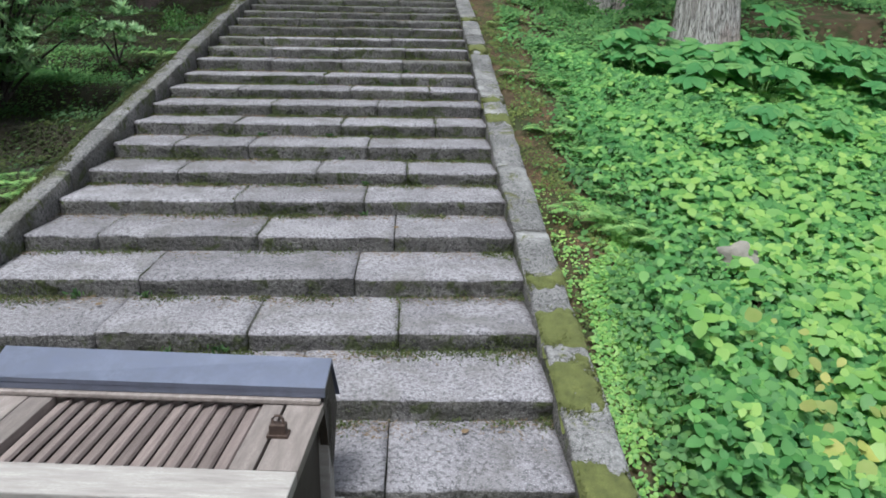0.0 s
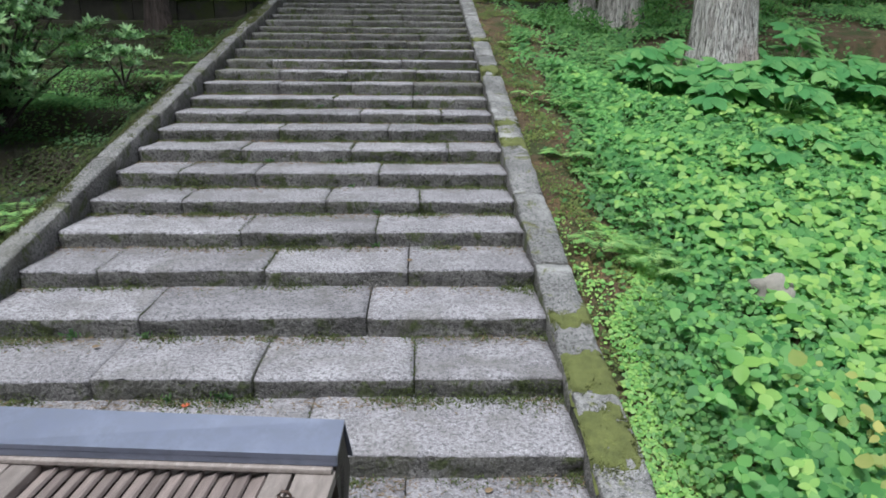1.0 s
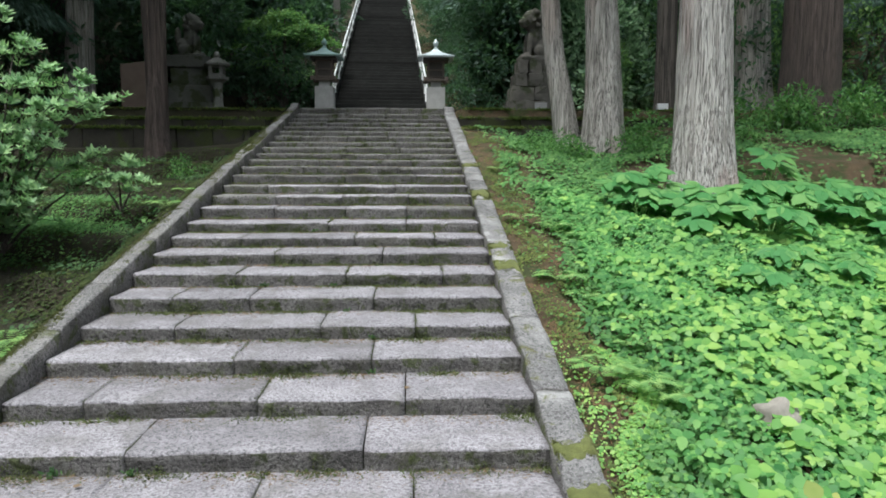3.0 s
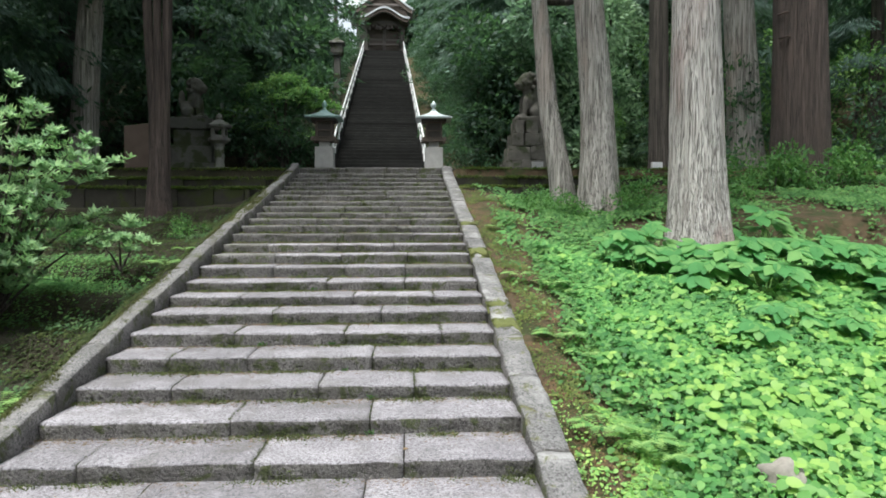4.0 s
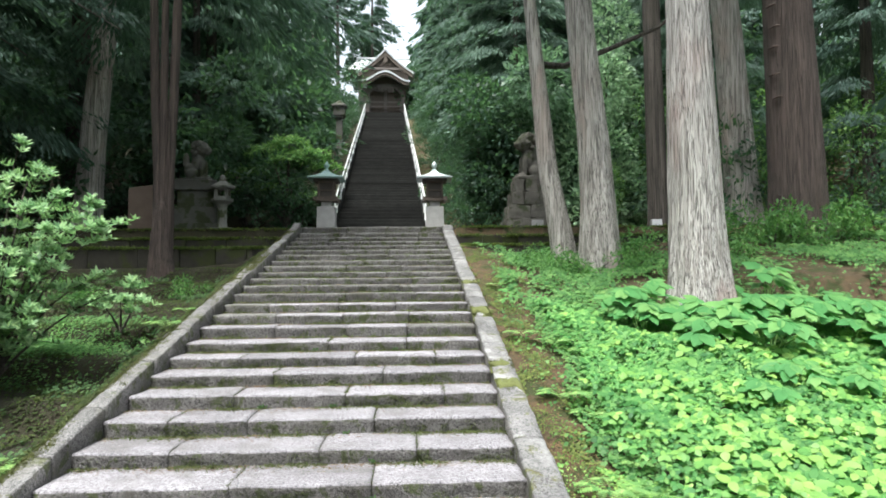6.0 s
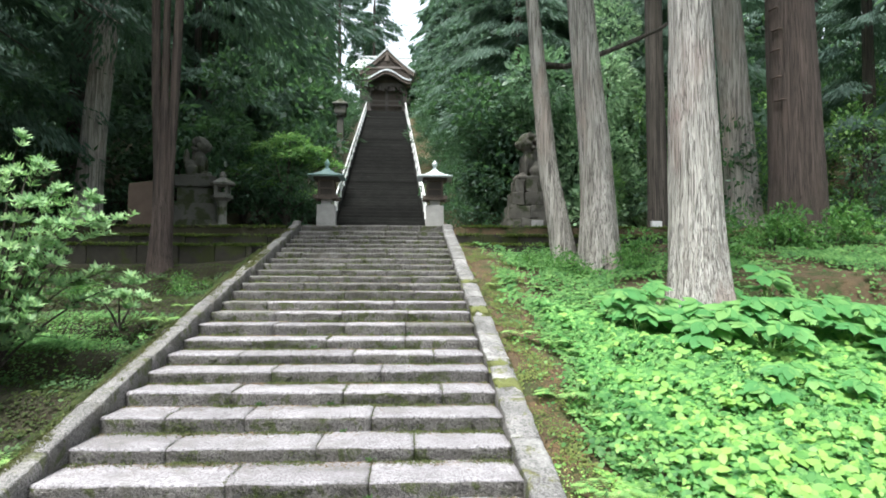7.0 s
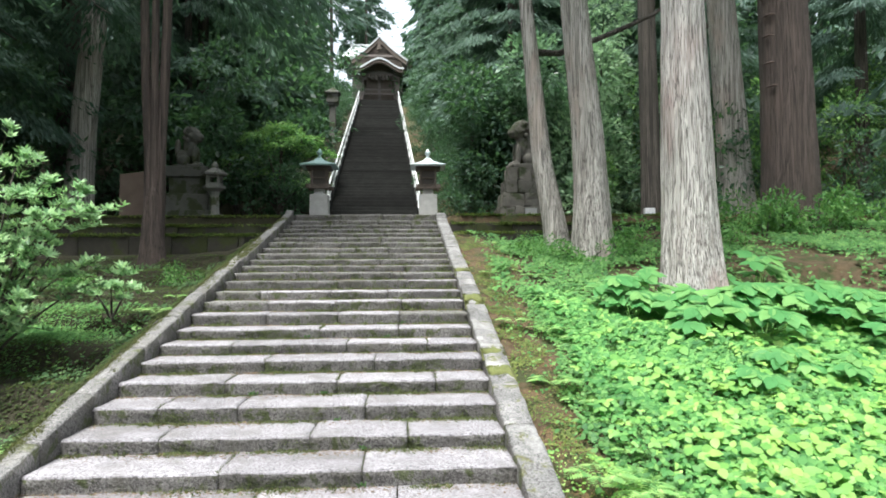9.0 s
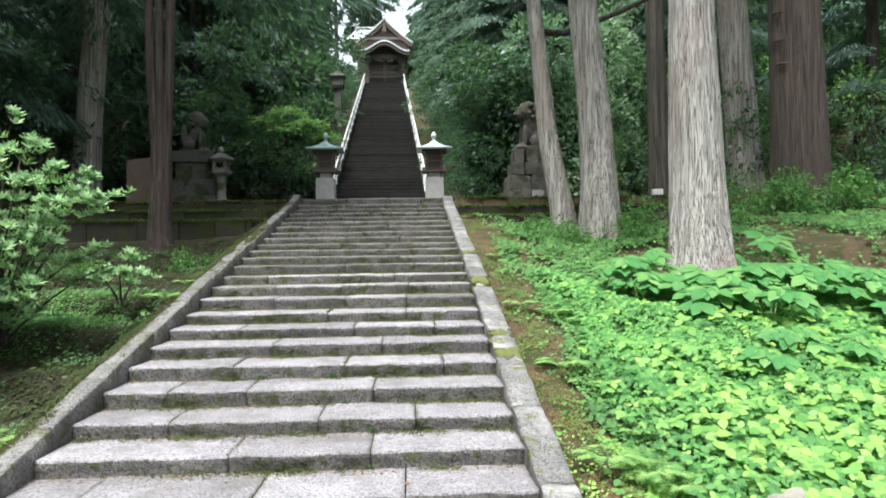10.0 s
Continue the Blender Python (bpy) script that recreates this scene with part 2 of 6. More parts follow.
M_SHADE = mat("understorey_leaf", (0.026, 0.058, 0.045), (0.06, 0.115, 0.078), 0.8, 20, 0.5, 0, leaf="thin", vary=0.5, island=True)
M_MOSSLEAF = mat("moss_shoots", (0.075, 0.11, 0.028), (0.15, 0.195, 0.052), 3, 20, 0.7, 0, leaf="thin", vary=0.4, island=True)
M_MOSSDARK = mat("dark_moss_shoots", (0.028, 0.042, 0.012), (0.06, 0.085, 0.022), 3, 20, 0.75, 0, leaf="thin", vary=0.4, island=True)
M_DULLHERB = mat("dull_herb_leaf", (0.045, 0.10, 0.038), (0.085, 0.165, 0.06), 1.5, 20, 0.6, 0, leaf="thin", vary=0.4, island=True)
M_LIGHTSH = mat("light_shrub_leaf", (0.10, 0.23, 0.07), (0.20, 0.36, 0.12), 0.8, 20, 0.5, 0, leaf="thin", vary=0.4, island=True)
M_EVERGREEN = mat("glossy_evergreen_leaf", (0.09, 0.165, 0.112), (0.20, 0.31, 0.215), 0.8, 20, 0.35, 0, leaf="thin", vary=0.5, island=True)
M_GLOSSLIGHT = mat("bright_evergreen_leaf", (0.18, 0.31, 0.19), (0.37, 0.53, 0.34), 0.8, 20, 0.35, 0, leaf="thin", vary=0.45, island=True)
# Needle green is lifted and blued, so the colour also carries haze.
M_NEEDLE = mat("conifer_spray", (0.056, 0.102, 0.092), (0.11, 0.178, 0.148), 0.4, 20, 0.6, 0, leaf="thin", vary=0.4, island=True)
# Paler copy of the conifer green, standing in for light on these trees.
M_CYPRESS = mat("lit_cypress_spray", (0.085, 0.145, 0.122), (0.165, 0.245, 0.20), 0.4, 20, 0.6, 0, leaf="thin", vary=0.4, island=True)
M_NEEDLEFALL = mat("fallen_needles", (0.13, 0.078, 0.038), (0.27, 0.165, 0.08), 9, 90, 0.95, 0.3)
M_GATEWOOD = mat("grey_gate_wood", (0.10, 0.085, 0.078), (0.21, 0.18, 0.165), 5, 50, 0.75, 0.4, stretch=(6, 6, 1))
M_WOOD = mat("grey_old_wood", (0.25, 0.22, 0.205), (0.55, 0.515, 0.49), 4, 60, 0.75, 0.5, stretch=(1, 8, 8), vary=0.15, bump_dist=0.004)
M_LID = mat("brown_grey_lid_wood", (0.13, 0.105, 0.098), (0.32, 0.275, 0.255), 5, 60, 0.72, 0.5, stretch=(7, 1.2, 7), vary=0.2, bump_dist=0.004)
M_LEAFRED = mat("fallen_red_leaf", (0.35, 0.06, 0.03), (0.5, 0.12, 0.05), 8, 60, 0.6, 0.1)
M_SLAT = mat("brown_old_wood", (0.105, 0.08, 0.076), (0.29, 0.235, 0.22), 5, 60, 0.7, 0.5, stretch=(8, 1, 8), vary=0.25, bump_dist=0.004)
M_SHEET = mat("blue_grey_sheet_metal", (0.14, 0.155, 0.22), (0.23, 0.25, 0.33), 1.5, 14, 0.35, 0.06, metal=0.5)
M_DARKWOOD = mat("dark_wood", (0.03, 0.024, 0.02), (0.075, 0.06, 0.05), 5, 50, 0.7, 0.4, stretch=(6, 6, 1))
M_IRON = mat("rusty_iron", (0.05, 0.035, 0.03), (0.12, 0.08, 0.065), 20, 90, 0.6, 0.4, metal=0.5)
M_COPPER = mat("verdigris_copper", (0.20, 0.33, 0.31), (0.36, 0.50, 0.48), 6, 50, 0.5, 0.2, metal=0.3)
M_PALECOPPER = mat("pale_weathered_copper", (0.42, 0.50, 0.52), (0.62, 0.68, 0.70), 6, 50, 0.45, 0.2, metal=0.3)
M_LANWOOD = mat("lantern_wood", (0.06, 0.045, 0.035), (0.14, 0.11, 0.09), 6, 50, 0.75, 0.4, stretch=(4, 4, 1))
M_PILLAR = mat("light_granite", (0.27, 0.27, 0.26), (0.42, 0.41, 0.40), 5, 90, 0.8, 0.4)
M_STEEL = mat("galvanised_rail", (0.72, 0.74, 0.75), (0.86, 0.88, 0.89), 8, 60, 0.4, 0.1, metal=0.1)
# Near-black tone carries the canopy's shade over the upper flight.
M_STEPSHADE = mat("shaded_upper_stone", (0.010, 0.0102, 0.0098), (0.027, 0.027, 0.0255), 3, 40, 0.9, 0.5, vary=0.3)
M_STEPSHADE.node_tree.nodes["Principled BSDF"].inputs["Specular IOR Level"].default_value = 0.12
M_ROOF = mat("roof_copper_sheet", (0.5, 0.53, 0.55), (0.72, 0.75, 0.77), 2, 30, 0.4, 0.1, metal=0.2)
M_WHITE = mat("white_lamp_housing", (0.7, 0.7, 0.7), (0.85, 0.85, 0.85), 5, 50, 0.4, 0)
M_LITTER = mat("dry_litter", (0.10, 0.065, 0.035), (0.24, 0.17, 0.10), 9, 90, 0.95, 0.3)
M_ROCK = mat("pale_rock", (0.16, 0.15, 0.13), (0.36, 0.33, 0.29), 6, 60, 0.9, 0.7)


# ---- building helpers ----
def obj(name, verts, faces, material, parent=None, smooth=False):
    me = bpy.data.meshes.new(name)
    me.from_pydata([tuple(v) for v in verts], [], faces)
    me.update()
    for m_ in (material if isinstance(material, (list, tuple)) else [material]):
        me.materials.append(m_)
    if smooth:
        me.polygons.foreach_set("use_smooth", [True] * len(me.polygons))
    ob = new(name, me)
    if parent:
        ob.parent = parent
    return ob


def part(name, bm, material, parent=None, label="", smooth=False):
    me = bpy.data.meshes.new(name)
    bm.normal_update()
    bm.to_mesh(me)
    bm.free()
    for m_ in (material if isinstance(material, (list, tuple)) else [material]):
        me.materials.append(m_)
    if smooth:
        me.polygons.foreach_set("use_smooth", [True] * len(me.polygons))
    ob = new(name, me)
    if parent:
        ob.parent = parent
    return tagged(ob, label)


def empty(name, loc=(0, 0, 0), rz=0.0):
    e = new(name)
    e.matrix_basis = pose(*loc, 0, 0, rz)
    return e


def add_box(bm, x0, x1, y0, y1, z0, z1, bevel=0.0, top=1.0, m=None):
    """A box; top scales its upper face about the middle."""
    cx, cy = (x0 + x1) / 2, (y0 + y1) / 2
    vs = []
    for z, s in ((z0, 1.0), (z1, top)):
        for x, y in ((x0, y0), (x1, y0), (x1, y1), (x0, y1)):
            v = Vector((cx + (x - cx) * s, cy + (y - cy) * s, z))
            vs.append(bm.verts.new(m @ v if m else v))
    fs = [bm.faces.new([vs[i] for i in f]) for f in ((3, 2, 1, 0), (4, 5, 6, 7), (0, 1, 5, 4), (1, 2, 6, 5), (2, 3, 7, 6), (3, 0, 4, 7))]
    if bevel:
        es = list({e for f in fs for e in f.edges})
        bmesh.ops.bevel(bm, geom=es, offset=bevel, segments=2, affect="EDGES", profile=0.6)


def box(name, x0, x1, y0, y1, z0, z1, material, parent=None, bevel=0.01, top=1.0, label="", m=None):
    bm = bmesh.new()
    add_box(bm, x0, x1, y0, y1, z0, z1, bevel, top, m)
    return part(name, bm, material, parent, label)


def lathe(name, prof, segs, material, parent=None, centre=(0, 0, 0), turn=0.0, smooth=False, label=""):
    """A turned or many-sided solid from (radius, height) pairs."""
    vs, fs = [], []
    for r, z in prof:
        for i in range(segs):
            a = 2 * math.pi * i / segs + turn
            vs.append((centre[0] + r * math.cos(a), centre[1] + r * math.sin(a), centre[2] + z))
    for j in range(len(prof) - 1):
        for i in range(segs):
            k = (i + 1) % segs
            fs.append((j * segs + i, j * segs + k, (j + 1) * segs + k, (j + 1) * segs + i))
    fs.append(tuple(reversed(range(segs))))
    fs.append(tuple(range((len(prof) - 1) * segs, len(prof) * segs)))
    return tagged(obj(name, vs, fs, material, parent, smooth), label)


def tube(name, pts, radii, material, parent=None, segs=8):
    vs, fs = [], []
    pts = [Vector(p) for p in pts]
    for i, p in enumerate(pts):
        d = (pts[min(i + 1, len(pts) - 1)] - pts[max(i - 1, 0)]).normalized()
        a = d.cross(Vector((0, 0, 1)) if abs(d.z) < 0.9 else Vector((1, 0, 0))).normalized()
        b = d.cross(a)
        for k in range(segs):
            w = 2 * math.pi * k / segs
            vs.append(p + radii[i] * (math.cos(w) * a + math.sin(w) * b))
    for j in range(len(pts) - 1):
        for k in range(segs):
            q = (k + 1) % segs
            fs.append((j * segs + k, j * segs + q, (j + 1) * segs + q, (j + 1) * segs + k))
    fs.append(tuple(range(segs)))
    fs.append(tuple(reversed(range((len(pts) - 1) * segs, len(pts) * segs))))
    return obj(name, vs, fs, material, parent, True)


def leaves(name, P, A, S, length, width, material, parent=None, fold=0.15, detail=False):
    """Many leaves in one mesh: base points P, axes A, side ways S (n x 3), lengths and widths (n)."""
    P, A, S = (np.asarray(v, float) for v in (P, A, S))
    n = len(P)
    A = A / np.linalg.norm(A, axis=1, keepdims=True)
    S = S - (S * A).sum(1, keepdims=True) * A
    S = S / (np.linalg.norm(S, axis=1, keepdims=True) + 1e-9)
    U = np.cross(A, S)
    U *= np.sign(U[:, 2:3] + 1e-9)
    L, W = np.broadcast_to(length, n)[:, None], np.broadcast_to(width, n)[:, None]
    if detail:
        rows = ((0, 0, 0), (0.10, -0.33, 0.1), (0.12, 0, -0.3), (0.10, 0.33, 0.1), (0.38, -0.5, 0.1), (0.38, 0, -0.5), (0.38, 0.5, 0.1),
                (0.70, -0.36, -0.3), (0.70, 0, -0.8), (0.70, 0.36, -0.3), (0.88, -0.15, -0.9), (0.88, 0.15, -0.9), (1, 0, -1.4))
        loops = ((0, 2, 1), (0, 3, 2), (1, 2, 5), (1, 5, 4), (2, 3, 6), (2, 6, 5), (4, 5, 8), (4, 8, 7), (5, 6, 9), (5, 9, 8),
                 (7, 8, 10), (8, 11, 10), (8, 9, 11), (10, 11, 12))
    else:
        rows = ((0, 0, 0), (0.42, -0.5, 0), (1, 0, -1), (0.42, 0.5, 0))
        loops = ((0, 2, 1), (0, 3, 2))
    V = np.stack([P + a * L * A + s * W * S + u * fold * W * U for a, s, u in rows], 1)
    k = len(rows)
    F = (np.arange(n)[:, None, None] * k + np.array(loops)[None]).reshape(-1)
    me = bpy.data.meshes.new(name)
    me.vertices.add(n * k)
    me.vertices.foreach_set("co", V.reshape(-1))
    nf = n * len(loops)
    me.loops.add(nf * 3)
    me.loops.foreach_set("vertex_index", F.astype(np.int32))
    me.polygons.add(nf)
    me.polygons.foreach_set("loop_start", np.arange(0, nf * 3, 3, dtype=np.int32))
    if detail:
        me.polygons.foreach_set("use_smooth", np.ones(nf, dtype=bool))
    me.update(calc_edges=True)
    me.materials.append(material)
    ob = new(name, me)
    if parent:
        ob.parent = parent
    return ob


rng = np.random.default_rng(7)


# ---- plan ----
TREAD, RISE = 0.62, 0.147
XL, XR = -2.09, 1.91                 # inner faces of the two kerbs
SLOPE = RISE / TREAD
TOP_Y, TOP_Z = 28 * TREAD, 4.15      # head of the lower flight
SAG = {6: -.003, 7: -.015, 8: -.006, 11: -.015, 12: -.022, 13: -.006, 16: .015, 17: .008, 18: -.005, 19: -.025, 20: -.03, 21: -.036,
       22: -.032, 23: -.034, 24: -.042, 25: -.05, 26: -.05, 27: -.03, 28: .04}
F2_Y, F2_Z, F2_N = 19.0, 4.15, 72    # foot of the upper flight
F2_T, F2_R = 0.403, 0.1525
F2_END_Y, F2_END_Z = F2_Y + F2_N * F2_T, F2_Z + F2_N * F2_R


def f2_mid(y):
    return 0.06 - 0.029 * (y - F2_Y)


def ground_z(x, y):
    """Height of the ground: foot, bank beside the stair, terrace, wooded hill."""
    n1 = noise.noise(Vector((x * 0.35, y * 0.35, 0.0)))
    n2 = noise.noise(Vector((x * 1.3, y * 1.3, 3.0)))
    if y < 0.6:
        z = -0.02
    elif y < 15.2:
        z = SLOPE * y - 0.02
    elif y < 17.3:
        z = SLOPE * 15.2 - 0.25
    else:
        z = 4.12
    inside = XL - 0.3 < x < XR + 0.3
    if inside and 0.55 < y < 18.8:
        return z - 0.45
    if y < 17.3:
        d = x - (XR + 0.3) if x > 0 else (XL - 0.3) - x
        if x > 0:
            z -= 0.08 + 0.26 * min(1.0, max(0.0, (d - 0.2) / 1.2))
            z += 0.38 * min(1.0, max(0.0, (y - 10.5 - 0.3 * n1) / 0.4)) * min(1.0, max(0.0, (x - 6.2) / 0.8))
        else:
            z -= 0.12 + 0.30 * min(1.0, max(0.0, (d - 0.25) / 0.5)) + 0.10 * min(1.0, d / 2.0)
            if d > 0.25 and y < 14.5:
                q = (z + 0.10 * n1) / 0.36
                fr = q - math.floor(q)
                led = 0.36 * (math.floor(q) + min(1.0, max(0.0, (fr - 0.72) / 0.28)))
                z += (led - z) * min(1.0, (d - 0.25) / 0.4) * 0.9
        z += (0.05 * n1 + 0.035 * n2) * min(1.0, d / 0.5)
    if y > 19.0:
        side = abs(x - f2_mid(y))
        rise = min(y - 19.0, 29.5) * (F2_R / F2_T)
        if y > 48.5:
            rise += 0.0
        bank = min(1.0, max(0.0, (side - 1.55) / 2.0))
        flat = min(1.0, max(0.0, (y - 20.5) / 4.0)) if side > 1.6 else 1.0
        z += (rise - 0.25) * (flat if side > 1.6 else 1.0) + bank * (0.35 * flat + 0.3 * n1)
    far = max(0.0, abs(x) - 16)
    return z + 0.10 * min(far, 60) + 0.25 * n1 * min(1.0, far / 4)


def spaced(stops):
    out = []
    for (a, b, step) in stops:
        out += list(np.arange(a, b - 1e-6, step))
    return out + [stops[-1][1]]


gx = spaced([(-400, -60, 60), (-60, -16, 4), (-16, -8, 0.8), (-8, -2.4, 0.28), (-2.4, 2.3, 0.47), (2.3, 8, 0.25), (8, 16, 0.8), (16, 60, 4), (60, 400, 60)])
gy = spaced([(-400, -40, 60), (-40, -4, 4), (-4, 0.5, 0.75), (0.5, 0.7, 0.1), (0.7, 14.8, 0.16), (14.8, 17.2, 0.4), (17.2, 17.4, 0.1), (17.4, 24, 0.6), (24, 60, 1.5), (60, 120, 10), (120, 600, 80)])
gv = [(x, y, ground_z(x, y)) for y in gy for x in gx]
nx = len(gx)
gf = [(j * nx + i, j * nx + i + 1, (j + 1) * nx + i + 1, (j + 1) * nx + i) for j in range(len(gy) - 1) for i in range(nx - 1)]
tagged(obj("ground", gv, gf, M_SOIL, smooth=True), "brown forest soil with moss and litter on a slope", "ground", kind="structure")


# ---- lower stair ----
JOINTS = {1: [-0.25, 0.93], 2: [-0.9, 0.35], 3: [-1.02, -0.03, 0.97], 4: [-0.95, 0.63], 5: [-1.5, -0.21, 0.91], 6: [-0.54, 0.62], 7: [-1.23, 0.11, 1.0],
          8: [-1.46, -0.68, 0.58], 9: [-0.97, 0.24, 1.32], 10: [-0.67, 0.62], 11: [-1.2, 0.24, 1.27], 12: [-0.17, 0.9], 16: [-0.16, 1.05], 17: [-0.95, 0.76],
          18: [-0.78, 1.0], 19: [-0.41, 0.49], 20: [-0.36, 0.76], 21: [-0.05, 0.63]}
stair = tagged(new("stone_stair"), "broad flight of grey granite steps with mossy joints", "stair", kind="structure")


def step_z(j):
    return RISE * j + SAG.get(j, 0.0)


def slab_mesh(w, depth, h, seed):
    """A worn step slab: rounded uneven nose along x, top and front; origin at the nose, left end."""
    n = max(5, int(w / 0.065))
    rows = []
    prof = ((depth, -0.004), (depth * 0.74, 0.0), (depth * 0.5, 0.0), (depth * 0.26, 0.0), (0.060, 0.0), (0.018, -0.002), (0.006, -0.009), (0.001, -0.022),
            (0.0, -0.062), (0.008, -h * 0.68), (0.002, -h - 0.03))
    for i in range(n + 1):
        x = w * i / n
        end = 0.006 if i in (0, n) else 0.0
        r = []
        for q, (y, z) in enumerate(prof):
            k = noise.noise(Vector((x * 3.0 + seed * 7.1, q * 0.5, seed)))
            k2 = noise.noise(Vector((x * 10.0, q * 1.3, seed * 3.3)))
            k3 = noise.noise(Vector((x * 24.0, q * 2.1, seed * 5.7)))
            dy = 0.010 * k + 0.008 * k2 + 0.007 * k3 if q > 3 else 0.0
            dz = 0.009 * k + 0.005 * k2 if 0 < q < 5 else (0.007 * k + 0.005 * k2 + 0.005 * k3 if q < 9 and q else 0.0)
            ex = 0.0 if not end else 0.004 + 0.007 * abs(noise.noise(Vector((q * 0.9, i * 3.1, seed))))
            r.append((x + (ex if i == 0 else -ex), y + dy + (end if q > 3 else 0), z + dz - (end * 0.7 if q < 8 else 0)))
        rows.append(r)
    m_ = len(prof)
    vs = [v for r in rows for v in r]
    fs, mi = [], []
    for i in range(n):
        for q in range(m_ - 1):
            fs.append((i * m_ + q, i * m_ + q + 1, (i + 1) * m_ + q + 1, (i + 1) * m_ + q))
            # top and nose lighter, face below darker, as overhead light leaves them
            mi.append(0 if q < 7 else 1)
    low = len(vs)
    vs += [(0.004, depth, -h - 0.03), (w - 0.004, depth, -h - 0.03)]
    fs.append(tuple(range(m_ - 1, -1, -1)) + (low,))
    fs.append(tuple(n * m_ + q for q in range(m_)) + (low + 1,))
    mi += [1, 1]
    return vs, fs, mi


rs = random.Random(5)
for j in range(1, 29):
    cuts = JOINTS.get(j)
    if cuts is None:
        a = rs.uniform(-1.5, -0.6)
        cuts = [a, a + rs.uniform(0.9, 1.3)]
        if cuts[-1] < 0.5:
            cuts.append(cuts[-1] + rs.uniform(0.8, 1.1))
    xs = [XL] + cuts + [XR]
    for a, b in zip(xs[:-1], xs[1:]):
        seed = rs.random() * 50
        vs, fs, mi = slab_mesh(b - a, TREAD + 0.05 if j < 28 else 0.7, RISE, seed)
        o = obj("step_slab", vs, fs, [M_TREAD if j < 11 + rs.random() * 6 else M_TREAD_SHADED, M_RISER], stair, True)
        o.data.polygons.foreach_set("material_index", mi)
        o.matrix_basis = pose(a, TREAD * j + rs.uniform(-0.008, 0.008), step_z(j) + rs.uniform(-0.006, 0.006), rs.uniform(-0.3, 0.5), rs.uniform(-0.25, 0.25), rs.uniform(-0.25, 0.25))


def kerb(name, x0, x1, label, material, lift=0.0):
    k = tagged(new(name), label, "kerb", kind="structure")
    y = 0.35
    while y < TOP_Y - 0.05:
        ln = min(rs.uniform(0.95, 1.5), TOP_Y + 0.02 - y)
        if TOP_Y - y - ln < 0.4:
            ln = TOP_Y + 0.02 - y
        n = 16
        vs, fs = [], []
        sd = rs.random() * 40
        j1, j2 = rs.uniform(-0.010, 0.010), rs.uniform(-0.012, 0.012)
        prof = ((x0, -0.5), (x0 - 0.004, -0.12), (x0, 0.032), (x0 + 0.012, 0.046), (x0 + 0.07, 0.052), (x1 - 0.07, 0.054), (x1 - 0.013, 0.046), (x1, 0.032), (x1 + 0.004, -0.12), (x1, -0.5))
        for i in range(n + 1):
            yy = y + 0.003 + (ln - 0.006) * i / n
            e = 0.01 if i in (0, n) else 0
            for q, (x, z) in enumerate(prof):
                k1 = noise.noise(Vector((yy * 4, q * 0.8, sd))) * 0.016 + noise.noise(Vector((yy * 13, q * 1.7, sd))) * 0.011
                base = SLOPE * yy + SAG.get(int(yy / TREAD + 0.5), 0.0) * 0.8
                vs.append((x + (k1 if q not in (4, 5) else 0) + j1, yy, base + z + lift + (k1 * 0.7 + j2 - e if 0 < q < 9 else 0)))
        m_ = len(prof)
        for i in range(n):
            for q in range(m_ - 1):
                fs.append((i * m_ + q, (i + 1) * m_ + q, (i + 1) * m_ + q + 1, i * m_ + q + 1))
        fs.append(tuple(range(m_)))
        fs.append(tuple(n * m_ + q for q in reversed(range(m_))))
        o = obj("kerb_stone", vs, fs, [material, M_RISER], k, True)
        # kerb sides take the darker riser tone
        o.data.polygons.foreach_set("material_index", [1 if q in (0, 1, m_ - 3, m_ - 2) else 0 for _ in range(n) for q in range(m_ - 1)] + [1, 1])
        y += ln
    return k


kerb("kerb_right", XR, XR + 0.28, "sloping granite kerb with moss patches and lichen", M_KERB)
kerb("kerb_left", XL - 0.20, XL, "sloping granite kerb of long grey stones", M_KERB_CLEAN, 0.08)

def tufts(name, P, A, L, width, material, label, cat="moss"):
    L = np.array(L)
    return tagged(leaves(name, np.array(P), np.array(A), rng.normal(size=(len(P), 3)), L, L * width, material, None, 0.2), label, cat, kind="stuff")


def moss_field(x, j):
    return noise.noise(Vector((x * 1.5, j * 5.3, 2.0))) + 0.45 * noise.noise(Vector((x * 5.5, j * 3.1, 5.0)))


